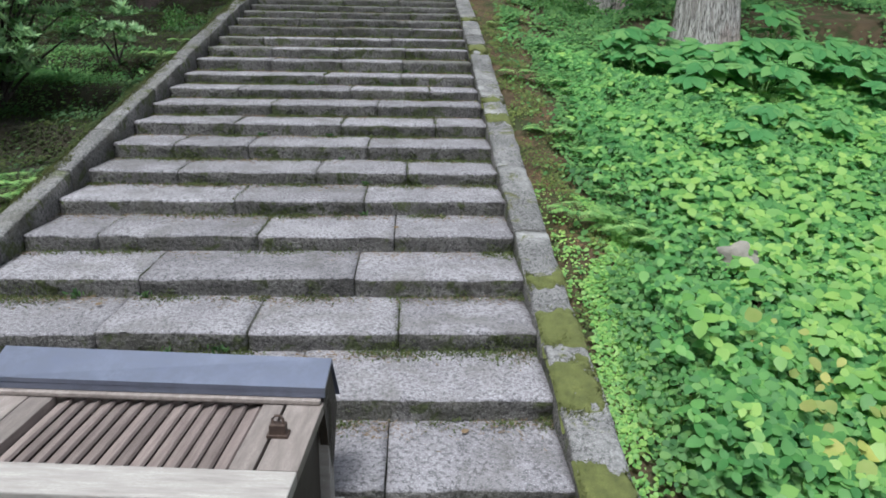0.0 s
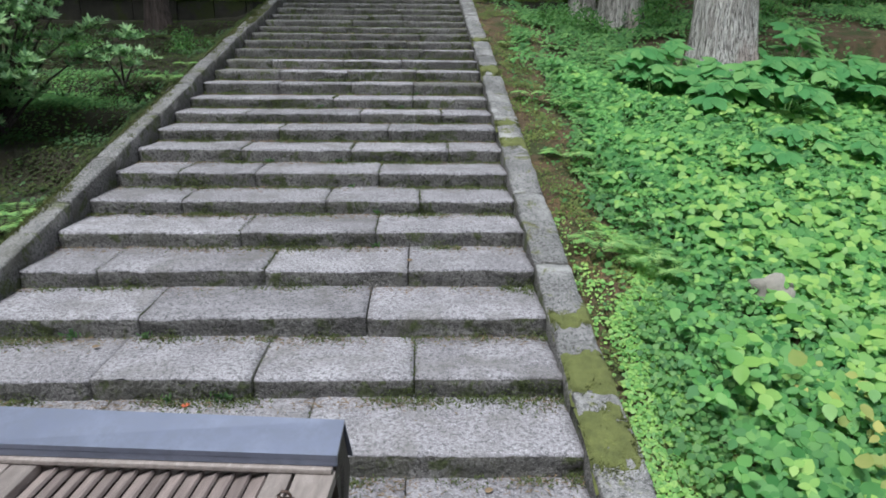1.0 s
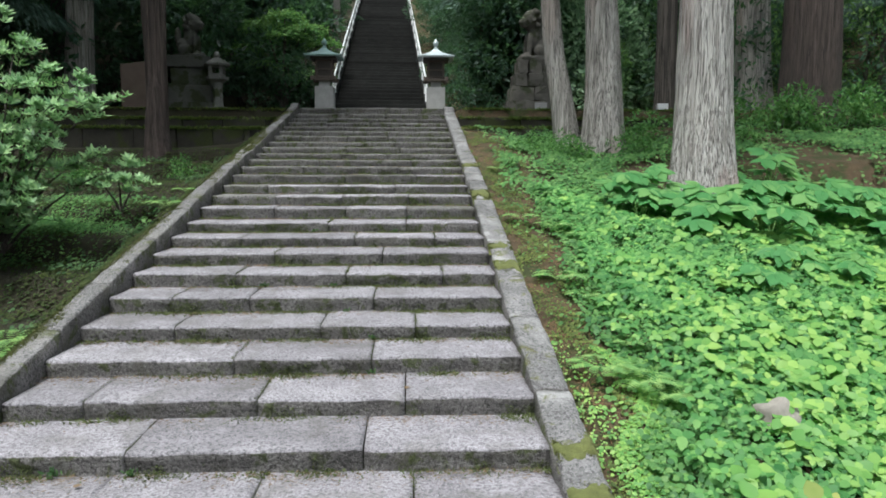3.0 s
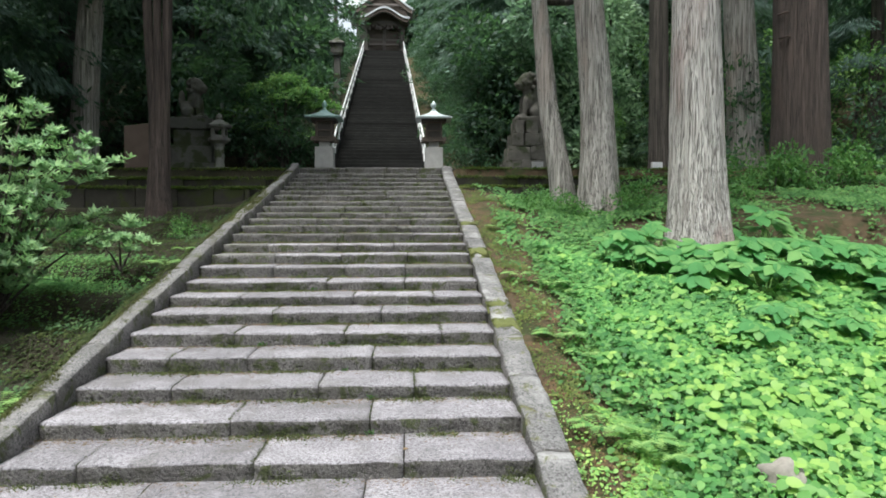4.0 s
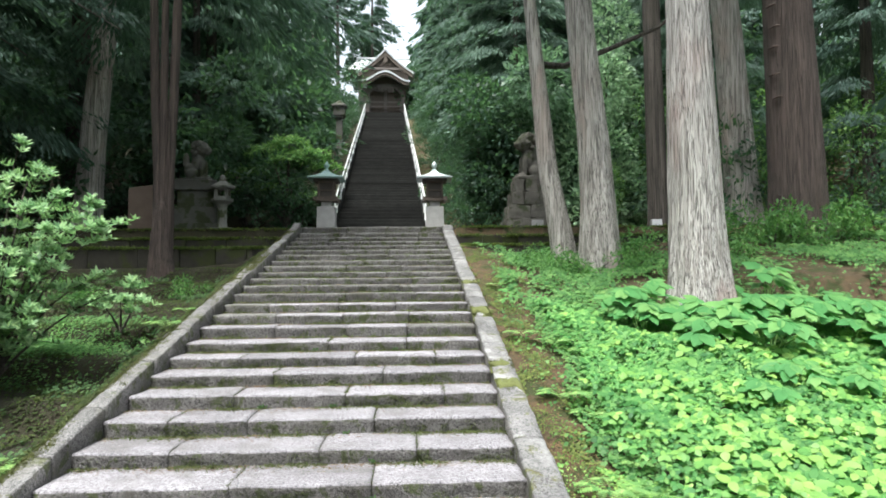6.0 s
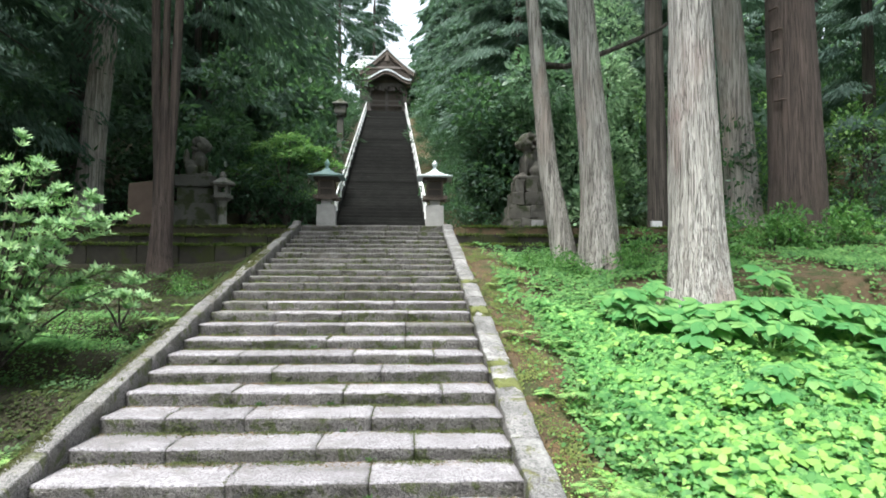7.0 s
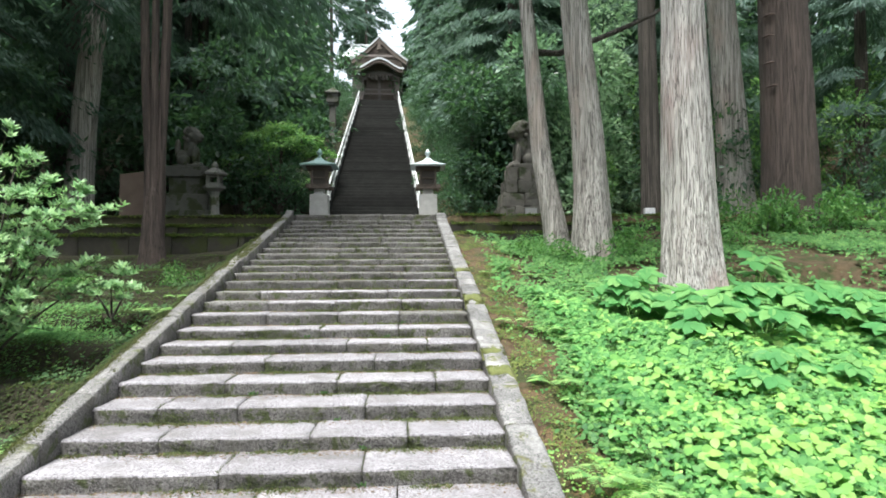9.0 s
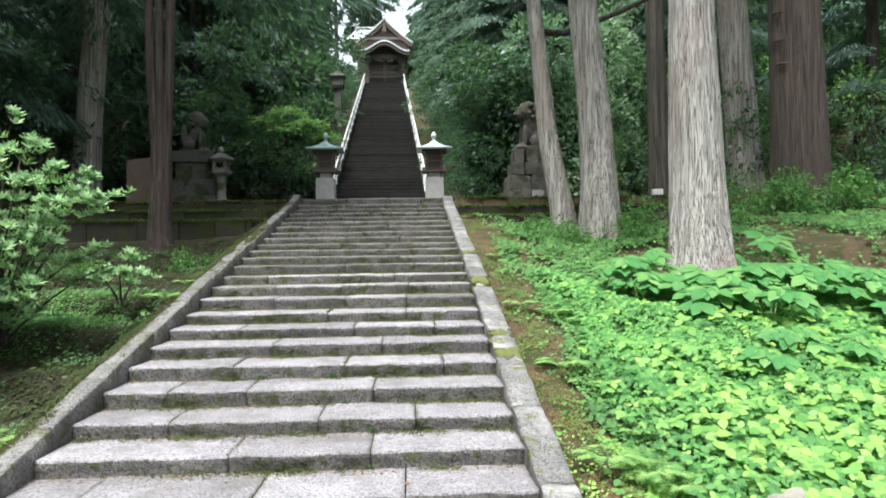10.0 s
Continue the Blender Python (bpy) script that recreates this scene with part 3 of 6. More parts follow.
mo_p, mo_a, mo_l, li_p, li_a, li_l = [], [], [], [], [], []
for j in range(1, 29):
    near = j < 13
    back = step_z(j - 1) if j > 1 else -0.02
    for i in range(11000 if near else 4200):
        x = rng.uniform(XL, XR)
        f = moss_field(x, j)
        grow = 1.0 if near else 1.6
        kind = rng.random()
        if kind < 0.40 and f > rng.normal() * 0.15 - 0.05:        # fringe at the foot of the riser
            out = abs(rng.normal()) * 0.055 * (1 + max(0.0, f))
            mo_p.append((x, TREAD * j - 0.006 - out, back + 0.002))
            a = rng.random() * 6.283
            mo_a.append((math.cos(a) * 0.7, math.sin(a) * 0.7 - 0.3, 0.25 + 0.8 * rng.random()))
            mo_l.append((0.011 + 0.024 * rng.random()) * grow)
        elif kind < 0.85:                                          # cushions on the face of the riser
            h = rng.random() ** 1.5
            if f + 0.5 * noise.noise(Vector((x * 9, j * 2.7, h * 2.0))) > 0.02 + 0.42 * h + 0.07 * rng.normal():
                mo_p.append((x, TREAD * j + 0.004, back + h * (RISE - 0.03)))
                mo_a.append((rng.normal() * 0.6, -0.5, 0.35 + rng.normal() * 0.5))
                mo_l.append((0.010 + 0.016 * rng.random()) * grow)
        elif noise.noise(Vector((x * 2.1, j * 4.1, 9.0))) > rng.normal() * 0.25 - 0.1:
            li_p.append((x, TREAD * j - 0.006 - abs(rng.normal()) * 0.10, back + 0.008))
            a = rng.random() * 6.283
            li_a.append((math.cos(a), math.sin(a), 0.06))
            li_l.append((0.018 + 0.035 * rng.random()) * grow)
    for c in JOINTS.get(j, []):
        w = noise.noise(Vector((c * 3.0, j * 1.9, 4.0)))
        for i in range(int(330 * max(0.0, w + 0.2))):
            d = TREAD * rng.random()
            mo_p.append((c + rng.normal() * 0.012, TREAD * j + d, step_z(j) - 0.006))
            mo_a.append((rng.normal() * 0.6, rng.normal() * 0.6, 0.9))
            mo_l.append(0.008 + 0.014 * rng.random())
        for i in range(int(60 * max(0.0, w + 0.3))):
            mo_p.append((c + rng.normal() * 0.014, TREAD * j - 0.002, step_z(j) - rng.random() * RISE))
            mo_a.append((rng.normal() * 0.6, -0.7, 0.4))
            mo_l.append(0.008 + 0.012 * rng.random())
tufts("step_moss", mo_p, mo_a, mo_l, 0.36, M_MOSS, "olive moss in joints and on the risers of the steps")
tufts("step_litter", li_p, li_a, li_l, 0.13, M_LITTER, "brown needle litter along the backs of the treads", "litter")

ke_p, ke_a, ke_l = [], [], []


def kerb_z(y):
    return SLOPE * y + SAG.get(int(y / TREAD + 0.5), 0.0) * 0.8 + 0.046


mat_v, mat_f = [], []
KERB_PATCHES = ((0.55, 0.16), (1.27, 0.24), (1.84, 0.20), (2.4, 0.15), (5.6, 0.24), (6.3, 0.15), (8.6, 0.28), (10.5, 0.2))
for cy, cr in KERB_PATCHES:
    n, first = int(cr * 100), len(mat_v)
    for i in range(n + 1):
        for k in range(13):
            x, y = XR - 0.006 + 0.292 * k / 12, cy + cr * 1.25 * (2 * i / n - 1)
            d = 0.72 - abs(y - cy) / cr - 1.0 * noise.noise(Vector((x * 6, y * 4, cy))) - 0.4 * noise.noise(Vector((x * 22, y * 18, cy)))
            edge = min(1.0, (0.14 - abs(x - XR - 0.14)) / 0.03)
            mat_v.append((x, y, kerb_z(y) + max(-0.03, min(0.020, 0.045 * d)) - 0.02 * (1 - edge) + 0.006 * noise.noise(Vector((x * 40, y * 40, 0)))))
    mat_f += [(first + i * 13 + k, first + i * 13 + k + 1, first + (i + 1) * 13 + k + 1, first + (i + 1) * 13 + k) for i in range(n) for k in range(12)]
tagged(obj("moss_mat", mat_v, mat_f, M_KERBMOSS, smooth=True), "thick yellow-green moss mats on the kerb", "moss", kind="stuff")
for cy, cr in KERB_PATCHES:
    for i in range(int(15000 * cr)):
        y, x = cy + rng.uniform(-1, 1) * cr * 1.2, rng.uniform(XR + 0.0, XR + 0.28)
        if abs(y - cy) / cr + 0.9 * noise.noise(Vector((x * 7, y * 5, cy))) + 0.15 * rng.normal() > 0.75:
            continue
        ke_p.append((x, y, SLOPE * y + SAG.get(int(y / TREAD + 0.5), 0.0) * 0.8 + 0.040))
        ke_a.append((rng.normal() * 0.6, rng.normal() * 0.6 - 0.2, 0.8)), ke_l.append(0.014 + 0.016 * rng.random())
for i in range(42000):
    y, x = rng.uniform(2.5, 16.5), rng.uniform(XL - 0.205, XL - 0.005)
    outer = (XL - x) / 0.2
    if noise.noise(Vector((x * 4, y * 1.1, 40.0))) + 0.35 * noise.noise(Vector((x * 9, y * 6, 3.0))) + 0.35 * outer < 0.30 + 0.1 * rng.normal():
        continue
    ke_p.append((x, y, SLOPE * y + SAG.get(int(y / TREAD + 0.5), 0.0) * 0.8 + 0.122))
    ke_a.append((rng.normal() * 0.6, rng.normal() * 0.6 - 0.2, 0.8)), ke_l.append(0.014 + 0.018 * rng.random())
tufts("kerb_moss", ke_p, ke_a, ke_l, 0.3, M_KERBMOSS, "shoots of olive moss on the sloping kerbs")

# ---- terrace walls ----
def tier_wall(name, x0, x1, y, z0, z1, label):
    w = tagged(new(name), label, "retaining wall", kind="structure")
    x = x0
    while x < x1 - 0.05:
        ln = min(rs.uniform(0.7, 1.4), x1 - x)
        bm = bmesh.new()
        add_box(bm, x + 0.006, x + ln - 0.006, y + rs.uniform(-0.02, 0.02), y + 1.2, z0, z1 + rs.uniform(-0.05, 0.03), 0.03)
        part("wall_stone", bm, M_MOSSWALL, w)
        x += ln


for sgn, a, b in ((1, XR + 0.3, 14.0), (-1, -14.0, XL - 0.3)):
    nm = "wall_east" if sgn > 0 else "wall_west"
    dz = 0.05 if sgn > 0 else 0.0
    tier_wall(nm + "_upper", a, b, 17.32, 3.4, 4.10 + dz, "low mossy stone retaining wall of the terrace")
    tier_wall(nm + "_middle", a, b, 16.3, 3.2, 3.78 + dz, "low mossy stone retaining wall tier")
    tier_wall(nm + "_lower", a + (0.6 if sgn > 0 else 0), b - (0 if sgn > 0 else 0.6), 15.35, 2.8, 3.48 + dz, "low mossy stone retaining wall tier")
box("terrace_paving", XL - 0.3, XR + 0.3, TOP_Y + 0.6, 19.05, 3.7, 4.15, M_TREAD, None, 0.01)
tagged(bpy.data.objects["terrace_paving"], "grey stone paving on the terrace", "paving", kind="structure")

# ---- upper flight ----
upper = tagged(new("upper_stair"), "long steep flight of stone steps, toned dark for tree shade", "stair", kind="structure")
me_step = None
for i in range(F2_N):
    if me_step is None:
        so = box("upper_step", -1.38, 1.38, 0, F2_T + 0.08, -0.2, 0, M_STEPSHADE, upper, 0.015)
        me_step = so.data
    else:
        so = new("upper_step", me_step)
        so.parent = upper
    y = F2_Y + i * F2_T
    so.matrix_basis = pose(f2_mid(y) + rs.uniform(-0.02, 0.02), y, F2_Z + (i + 1) * F2_R + rs.uniform(-0.012, 0.012), 0, 0, 1.66)
for s, nm in ((-1, "stringer_west"), (1, "stringer_east")):
    vs = []
    for y, z in ((F2_Y - 0.1, F2_Z), (F2_END_Y, F2_END_Z)):
        for dx in (1.38, 1.60):
            for dz in (-0.8, 0.22):
                vs.append((f2_mid(y) + s * dx, y, z + dz))
    tagged(obj(nm, vs, [(0, 1, 3, 2), (4, 6, 7, 5), (0, 4, 5, 1), (2, 3, 7, 6), (1, 5, 7, 3), (0, 2, 6, 4)], M_STEPSHADE), "stone edging of the upper flight, toned dark for tree shade", "edging", kind="structure")


def handrail(s, off):
    h = tagged(new("handrail"), "pale galvanised steel handrail beside the upper flight", "handrail", "handrails of the upper flight")
    ya, yb = F2_Y + 0.35, F2_END_Y - 0.5
    pt = lambda y, dz: (f2_mid(y) + s * off, y, F2_Z + (y - F2_Y) * F2_R / F2_T + dz)
    tube("top_rail", [pt(ya, 0.1), pt(ya, 0.72), pt(ya + 0.15, 0.86), pt((ya + yb) / 2, 0.88), pt(yb, 0.86), pt(yb + 0.3, 0.8)], [0.034] * 6, M_STEEL, h)
    tube("lower_rail", [pt(ya, 0.45), pt(yb, 0.45)], [0.028] * 2, M_STEEL, h, 6)
    n = 16
    for i in range(n):
        y = ya + (yb - ya) * (i + 0.5) / n
        tube("post", [pt(y, -0.1), pt(y, 0.86)], [0.03, 0.03], M_STEEL, h, 6)


handrail(-1, 1.42)
handrail(1, 1.42)


# ---- lanterns at the terrace ----
def lantern(x, y, roof_mat, label):
    e = empty("lantern", (x, y, 4.15))
    tagged(e, label, "lantern", "lanterns at the stair head")
    box("pillar", -0.27, 0.27, -0.27, 0.27, -0.05, 0.66, M_PILLAR, e, 0.015, 0.96, "light granite pillar")
    box("neck", -0.15, 0.15, -0.15, 0.15, 0.66, 0.82, M_PILLAR, e, 0.01)
    bm = bmesh.new()
    add_box(bm, -0.27, 0.27, -0.27, 0.27, 0.82, 0.90, 0.01)
    for sx in (-1, 1):
        for sy in (-1, 1):
            add_box(bm, sx * 0.30 - 0.06, sx * 0.30 + 0.06, sy * 0.30 - 0.06, sy * 0.30 + 0.06, 0.82, 0.94, 0.012)
    part("tray", bm, M_LANWOOD, e, "carved wooden tray")
    bm = bmesh.new()
    for sx in (-1, 1):
        for sy in (-1, 1):
            add_box(bm, sx * 0.215 - 0.03, sx * 0.215 + 0.03, sy * 0.215 - 0.03, sy * 0.215 + 0.03, 0.90, 1.40, 0.006)
    for z in (0.92, 1.12, 1.36):
        for s in (-1, 1):
            add_box(bm, -0.19, 0.19, s * 0.225 - 0.018, s * 0.225 + 0.018, z, z + 0.04)
            add_box(bm, s * 0.225 - 0.018, s * 0.225 + 0.018, -0.19, 0.19, z, z + 0.04)
    fb = part("fire_box_frame", bm, M_LANWOOD, e)
    box("fire_box_panel", -0.195, 0.195, -0.195, 0.195, 0.905, 1.39, M_DARKWOOD, fb, 0)
    box("eaves_board", -0.36, 0.36, -0.36, 0.36, 1.40, 1.48, M_DARKWOOD, e, 0.01)
    r2 = math.sqrt(2)
    rf = lathe("roof", [(0.51 * r2, 1.47), (0.52 * r2, 1.51), (0.30 * r2, 1.585), (0.16 * r2, 1.66), (0.06 * r2, 1.75)], 4, roof_mat, e, (0, 0, 0), math.pi / 4, False, "sheet copper roof with a green bloom")
    lathe("finial", [(0.07, 1.73), (0.07, 1.78), (0.035, 1.80), (0.04, 1.83), (0.085, 1.88), (0.075, 1.95), (0.02, 2.02), (0.0, 2.05)], 12, roof_mat, rf, (0, 0, 0), 0, True)
    return e


lantern(-1.48, 18.2, M_COPPER, "wooden lantern with green copper roof on a granite pillar")
lantern(1.71, 18.2, M_PALECOPPER, "wooden lantern with pale copper roof on a granite pillar")


def stone_lantern(x, y, z, s, label):
    e = empty("stone_lantern", (x, y, z))
    tagged(e, label, "stone lantern")
    box("base", -0.30 * s, 0.30 * s, -0.30 * s, 0.30 * s, -0.1, 0.14 * s, M_OLDSTONE, e, 0.02)
    lathe("shaft", [(0.17 * s, 0.14 * s), (0.14 * s, 0.3 * s), (0.14 * s, 0.75 * s), (0.18 * s, 0.85 * s)], 10, M_OLDSTONE, e)
    lathe("platform", [(0.18 * s, 0.85 * s), (0.33 * s, 0.95 * s), (0.33 * s, 1.03 * s), (0.2 * s, 1.05 * s)], 6, M_OLDSTONE, e)
    bm = bmesh.new()
    for a in range(4):
        m = Matrix.Rotation(a * math.pi / 2, 4, "Z")
        add_box(bm, 0.12 * s, 0.2 * s, -0.2 * s, -0.1 * s, 1.04 * s, 1.35 * s, 0, 1, m)
        add_box(bm, 0.125 * s, 0.195 * s, -0.1 * s, 0.12 * s, 1.04 * s, 1.11 * s, 0, 1, m)
        add_box(bm, 0.125 * s, 0.195 * s, -0.1 * s, 0.12 * s, 1.28 * s, 1.35 * s, 0, 1, m)
    part("fire_box", bm, M_OLDSTONE, e)
    cp = lathe("cap", [(0.38 * s, 1.34 * s), (0.40 * s, 1.40 * s), (0.24 * s, 1.50 * s), (0.10 * s, 1.58 * s)], 6, M_OLDSTONE, e)
    lathe("jewel", [(0.08 * s, 1.57 * s), (0.11 * s, 1.64 * s), (0.07 * s, 1.73 * s), (0.0, 1.79 * s)], 10, M_OLDSTONE, cp, (0, 0, 0), 0, True)
    return e


stone_lantern(-4.62, 18.55, 4.10, 0.98, "small weathered stone lantern with mossy cap")
pz = ground_z(-2.1, 28.0) + 0.02
post_l = tagged(empty("post_lantern", (-2.1, 28.0, pz)), "tall stone lantern with a square head on a slim post", "stone lantern")
box("base", -0.3, 0.3, -0.3, 0.3, -0.4, 0.15, M_SHADESTONE, post_l, 0.02)
box("post", -0.15, 0.15, -0.15, 0.15, 0.15, 9.9 - pz, M_SHADESTONE, post_l, 0.02, 0.92)
box("collar", -0.22, 0.22, -0.22, 0.22, 9.9 - pz, 9.98 - pz, M_SHADESTONE, post_l, 0.015)
box("head", -0.25, 0.25, -0.25, 0.25, 9.98 - pz, 10.38 - pz, M_SHADESTONE, post_l, 0.02, 1.04)
lathe("cap", [(0.46, 10.38 - pz), (0.47, 10.43 - pz), (0.22, 10.56 - pz), (0.05, 10.68 - pz)], 4, M_SHADESTONE, post_l, (0, 0, 0), math.pi / 4)


# ---- guardian statues on pedestals ----
def blob(bm, c, r, sub=2):
    res = bmesh.ops.create_icosphere(bm, subdivisions=sub, radius=1.0)
    for v in res["verts"]:
        v.co = Vector((c[0] + v.co.x * r[0], c[1] + v.co.y * r[1], c[2] + v.co.z * r[2]))


def statue(x, y, z, face, rz):
    """A seated stone guardian as one plain mesh."""
    bm = bmesh.new()
    f = face
    add_box(bm, -0.42, 0.42, -0.26, 0.26, 0.0, 0.10, 0.015)
    blob(bm, (-0.16 * f, 0, 0.32), (0.28, 0.22, 0.28))
    blob(bm, (0.02 * f, 0, 0.58), (0.21, 0.19, 0.36))
    blob(bm, (0.14 * f, 0, 1.0), (0.23, 0.22, 0.24))
    blob(bm, (0.32 * f, 0, 0.95), (0.13, 0.14, 0.12))
    blob(bm, (0.05 * f, 0, 1.12), (0.24, 0.25, 0.17))
    blob(bm, (-0.38 * f, 0, 0.62), (0.10, 0.12, 0.30))
    blob(bm, (0.30 * f, 0, 0.86), (0.10, 0.11, 0.06))
    for q in range(16):
        a = q * 2.4
        blob(bm, (0.02 * f + 0.17 * math.cos(a) * -f, 0.21 * math.sin(a), 0.80 + 0.024 * q), (0.075, 0.075, 0.075), 1)
    for s in (-1, 1):
        blob(bm, (0.10 * f, s * 0.19, 1.20), (0.06, 0.05, 0.09), 1)
    for s in (-1, 1):
        blob(bm, (0.20 * f, s * 0.12, 0.36), (0.075, 0.075, 0.32))
        blob(bm, (0.27 * f, s * 0.12, 0.13), (0.12, 0.08, 0.06))
        blob(bm, (-0.10 * f, s * 0.19, 0.22), (0.22, 0.09, 0.16))
    o = part("guardian_statue", bm, M_OLDSTONE, None, "weathered stone guardian statue seated on a pedestal", True)
    rm = o.modifiers.new("melt", "REMESH")
    rm.mode, rm.voxel_size, rm.use_smooth_shade = "VOXEL", 0.02, True
    sm = o.modifiers.new("soften", "SMOOTH")
    sm.iterations = 3
    tagged(o, category="statue", group="guardian statues")
    o.matrix_basis = pose(x, y, z, 0, 0, rz)


pl = tagged(empty("pedestal", (-5.55, 19.2, 4.05), 8), "square stone pedestal with stepped blocks", "pedestal", "pedestals of the guardian statues")
box("plinth", -0.72, 0.72, -0.6, 0.6, 0, 0.35, M_OLDSTONE, pl, 0.02)
box("lower_block", -0.60, 0.60, -0.52, 0.52, 0.35, 0.85, M_OLDSTONE, pl, 0.02)
box("upper_block", -0.52, 0.52, -0.45, 0.45, 0.85, 1.35, M_OLDSTONE, pl, 0.02)
box("cap_block", -0.62, 0.62, -0.54, 0.54, 1.35, 1.68, M_OLDSTONE, pl, 0.03)
statue(-5.55, 19.2, 5.73, 1, -10)
# west pedestal and statue get the shade-toned stone
for o in (*pl.children, bpy.data.objects["guardian_statue"]):
    o.data.materials[0] = M_SHADESTONE
pr = tagged(empty("pedestal", (4.86, 19.3, 4.05)), "tapered pedestal of rough stacked stones", "pedestal", "pedestals of the guardian statues")
zc = 0.0
for wdt, hh in ((0.96, 0.46), (0.85, 0.44), (0.74, 0.42), (0.64, 0.40)):
    for i, (fa, fb) in enumerate((((-1, -0.2), (-0.2, 0.45), (0.45, 1)) if int(wdt * 100) % 2 else ((-1, -0.5), (-0.5, 0.15), (0.15, 1)))):
        for sy in (-1, 1):
            bm = bmesh.new()
            add_box(bm, fa * wdt + 0.006, fb * wdt - 0.006, 0.005 if sy > 0 else -wdt * 0.8, wdt * 0.8 if sy > 0 else -0.005, zc, zc + hh - 0.005, 0.03, 0.97)
            bmesh.ops.subdivide_edges(bm, edges=bm.edges[:], cuts=1)
            for v in bm.verts:
                v.co += 0.05 * noise.noise_vector(v.co * 3 + Vector((wdt * 9, i, sy)))
            part("stone_block", bm, M_BROWNSTONE, pr)
    zc += hh
box("name_plate", -0.18, 0.18, -0.83, -0.74, 0.12, 0.40, M_PILLAR, pr, 0.01, 1, "pale blank inset stone plate")
statue(4.80, 19.3, 4.05 + zc, -1, 12)
bpy.data.objects["guardian_statue.001"].scale = (1.2, 1.2, 1.2)
bpy.data.objects["guardian_statue.001"].data.materials[0] = M_BROWNSTONE

# brown monument slab
bm = bmesh.new()
add_box(bm, -0.62, 0.62, -0.12, 0.12, 0.0, 1.52, 0.03)
for v in bm.verts:
    if v.co.z > 1.2 and v.co.x < 0:
        v.co.z -= 0.16
    v.co += 0.015 * noise.noise_vector(v.co * 3)
sl = part("monument_slab", bm, M_SLAB, None, "brown stone monument slab with a sloping top")
tagged(sl, category="monument")
sl.matrix_basis = pose(-6.68, 18.5, 4.07, 0, 0, 4)

# ---- gate at the head of the upper flight ----
gate = tagged(empty("shrine_gate", (-0.80, F2_END_Y + 2.2, F2_END_Z), 1.66), "dark wooden shrine gate with curved gable and pale copper roof", "gate")
box("plinth", -1.9, 1.9, -1.4, 2.2, -0.4, 0.38, M_STEPSHADE, gate, 0.02)
for px in (-1.35, 1.35):
    for py in (-0.9, 1.5):
        box("post", px - 0.15, px + 0.15, py - 0.15, py + 0.15, 0.38, 2.75, M_GATEWOOD, gate, 0.015)
box("tie_beam", -1.75, 1.75, -1.02, -0.78, 2.35, 2.65, M_GATEWOOD, gate, 0.02)
box("lower_rail", -1.2, 1.2, -0.95, -0.85, 0.9, 1.0, M_GATEWOOD, gate, 0.01)
bm = bmesh.new()
for i in range(9):
    u = -1 + 2 * i / 8
    add_box(bm, u * 1.1 - 0.1, u * 1.1 + 0.1, -1.12, -1.0, 2.05 + 0.12 * math.cos(u * 9), 2.40, 0.02)
part("carved_frieze", bm, M_GATEWOOD, gate)
for px in (-1.18, 0.02):
    dl = box("door_leaf", px, px + 1.16, -0.62, -0.56, 0.42, 2.3, M_GATEWOOD, gate, 0.01)
    for pz_ in (0.55, 1.45):
        box("door_panel", px + 0.1, px + 1.06, -0.65, -0.615, pz_, pz_ + 0.75, M_LANWOOD, dl, 0.015)
box("rear_wall", -1.5, 1.5, 1.55, 1.7, 0.38, 3.2, M_GATEWOOD, gate, 0)
for s in (-1, 1):
    box("side_wall", s * 1.5 - 0.06, s * 1.5 + 0.06, -0.75, 1.55, 0.38, 3.0, M_GATEWOOD, gate, 0)


def curved_roof(name, y0, y1, fn, half, thick, material):
    n = 24
    vs, fs = [], []
    for i in range(n + 1):
        u = -half + 2 * half * i / n
        for y in (y0, y1):
            for d in (0, -thick):
                vs.append((u, y, fn(u) + d))
    for i in range(n):
        a, b = i * 4, i * 4 + 4
        fs += [(a, b, b + 2, a + 2), (a + 1, a + 3, b + 3, b + 1), (a, a + 1, b + 1, b), (a + 2, b + 2, b + 3, a + 3)]
    fs += [(0, 2, 3, 1), (n * 4, n * 4 + 1, n * 4 + 3, n * 4 + 2)]
    return obj(name, vs, fs, material, gate)


bow = lambda u: 2.72 + 0.70 * (0.5 + 0.5 * math.cos(min(1, abs(u) / 1.75) * math.pi)) - 0.05 * (abs(u) / 1.75) + 0.12 * max(0, abs(u) / 1.75 - 0.8)
curved_roof("curved_porch_roof", -2.0, -0.4, bow, 1.85, 0.13, M_ROOF)
curved_roof("curved_bargeboard", -1.94, -1.84, lambda u: bow(u) - 0.135, 1.75, 0.24, M_LANWOOD)
peak = lambda u: 5.35 - 1.05 * abs(u) + 0.10 * u * u
main_roof = curved_roof("main_roof", -1.2, 3.0, peak, 2.15, 0.14, M_ROOF)
curved_roof("main_bargeboard", -1.15, -1.02, lambda u: peak(u) - 0.145, 2.05, 0.32, M_LANWOOD)
vs = [(-1.75, -0.9, 2.3), (1.75, -0.9, 2.3), (1.75, -0.9, peak(1.75) - 0.2), (0, -0.9, 5.1), (-1.75, -0.9, peak(1.75) - 0.2)]
vs += [(x, -0.8, z) for x, _, z in vs]
obj("gable_wall", vs, [(0, 1, 2, 3, 4), (9, 8, 7, 6, 5), (0, 5, 6, 1), (1, 6, 7, 2), (2, 7, 8, 3), (3, 8, 9, 4), (4, 9, 5, 0)], M_LANWOOD, gate)
box("gable_pendant", -0.16, 0.16, -1.25, -1.16, 4.25, 4.85, M_LANWOOD, gate, 0.03, 0.5)
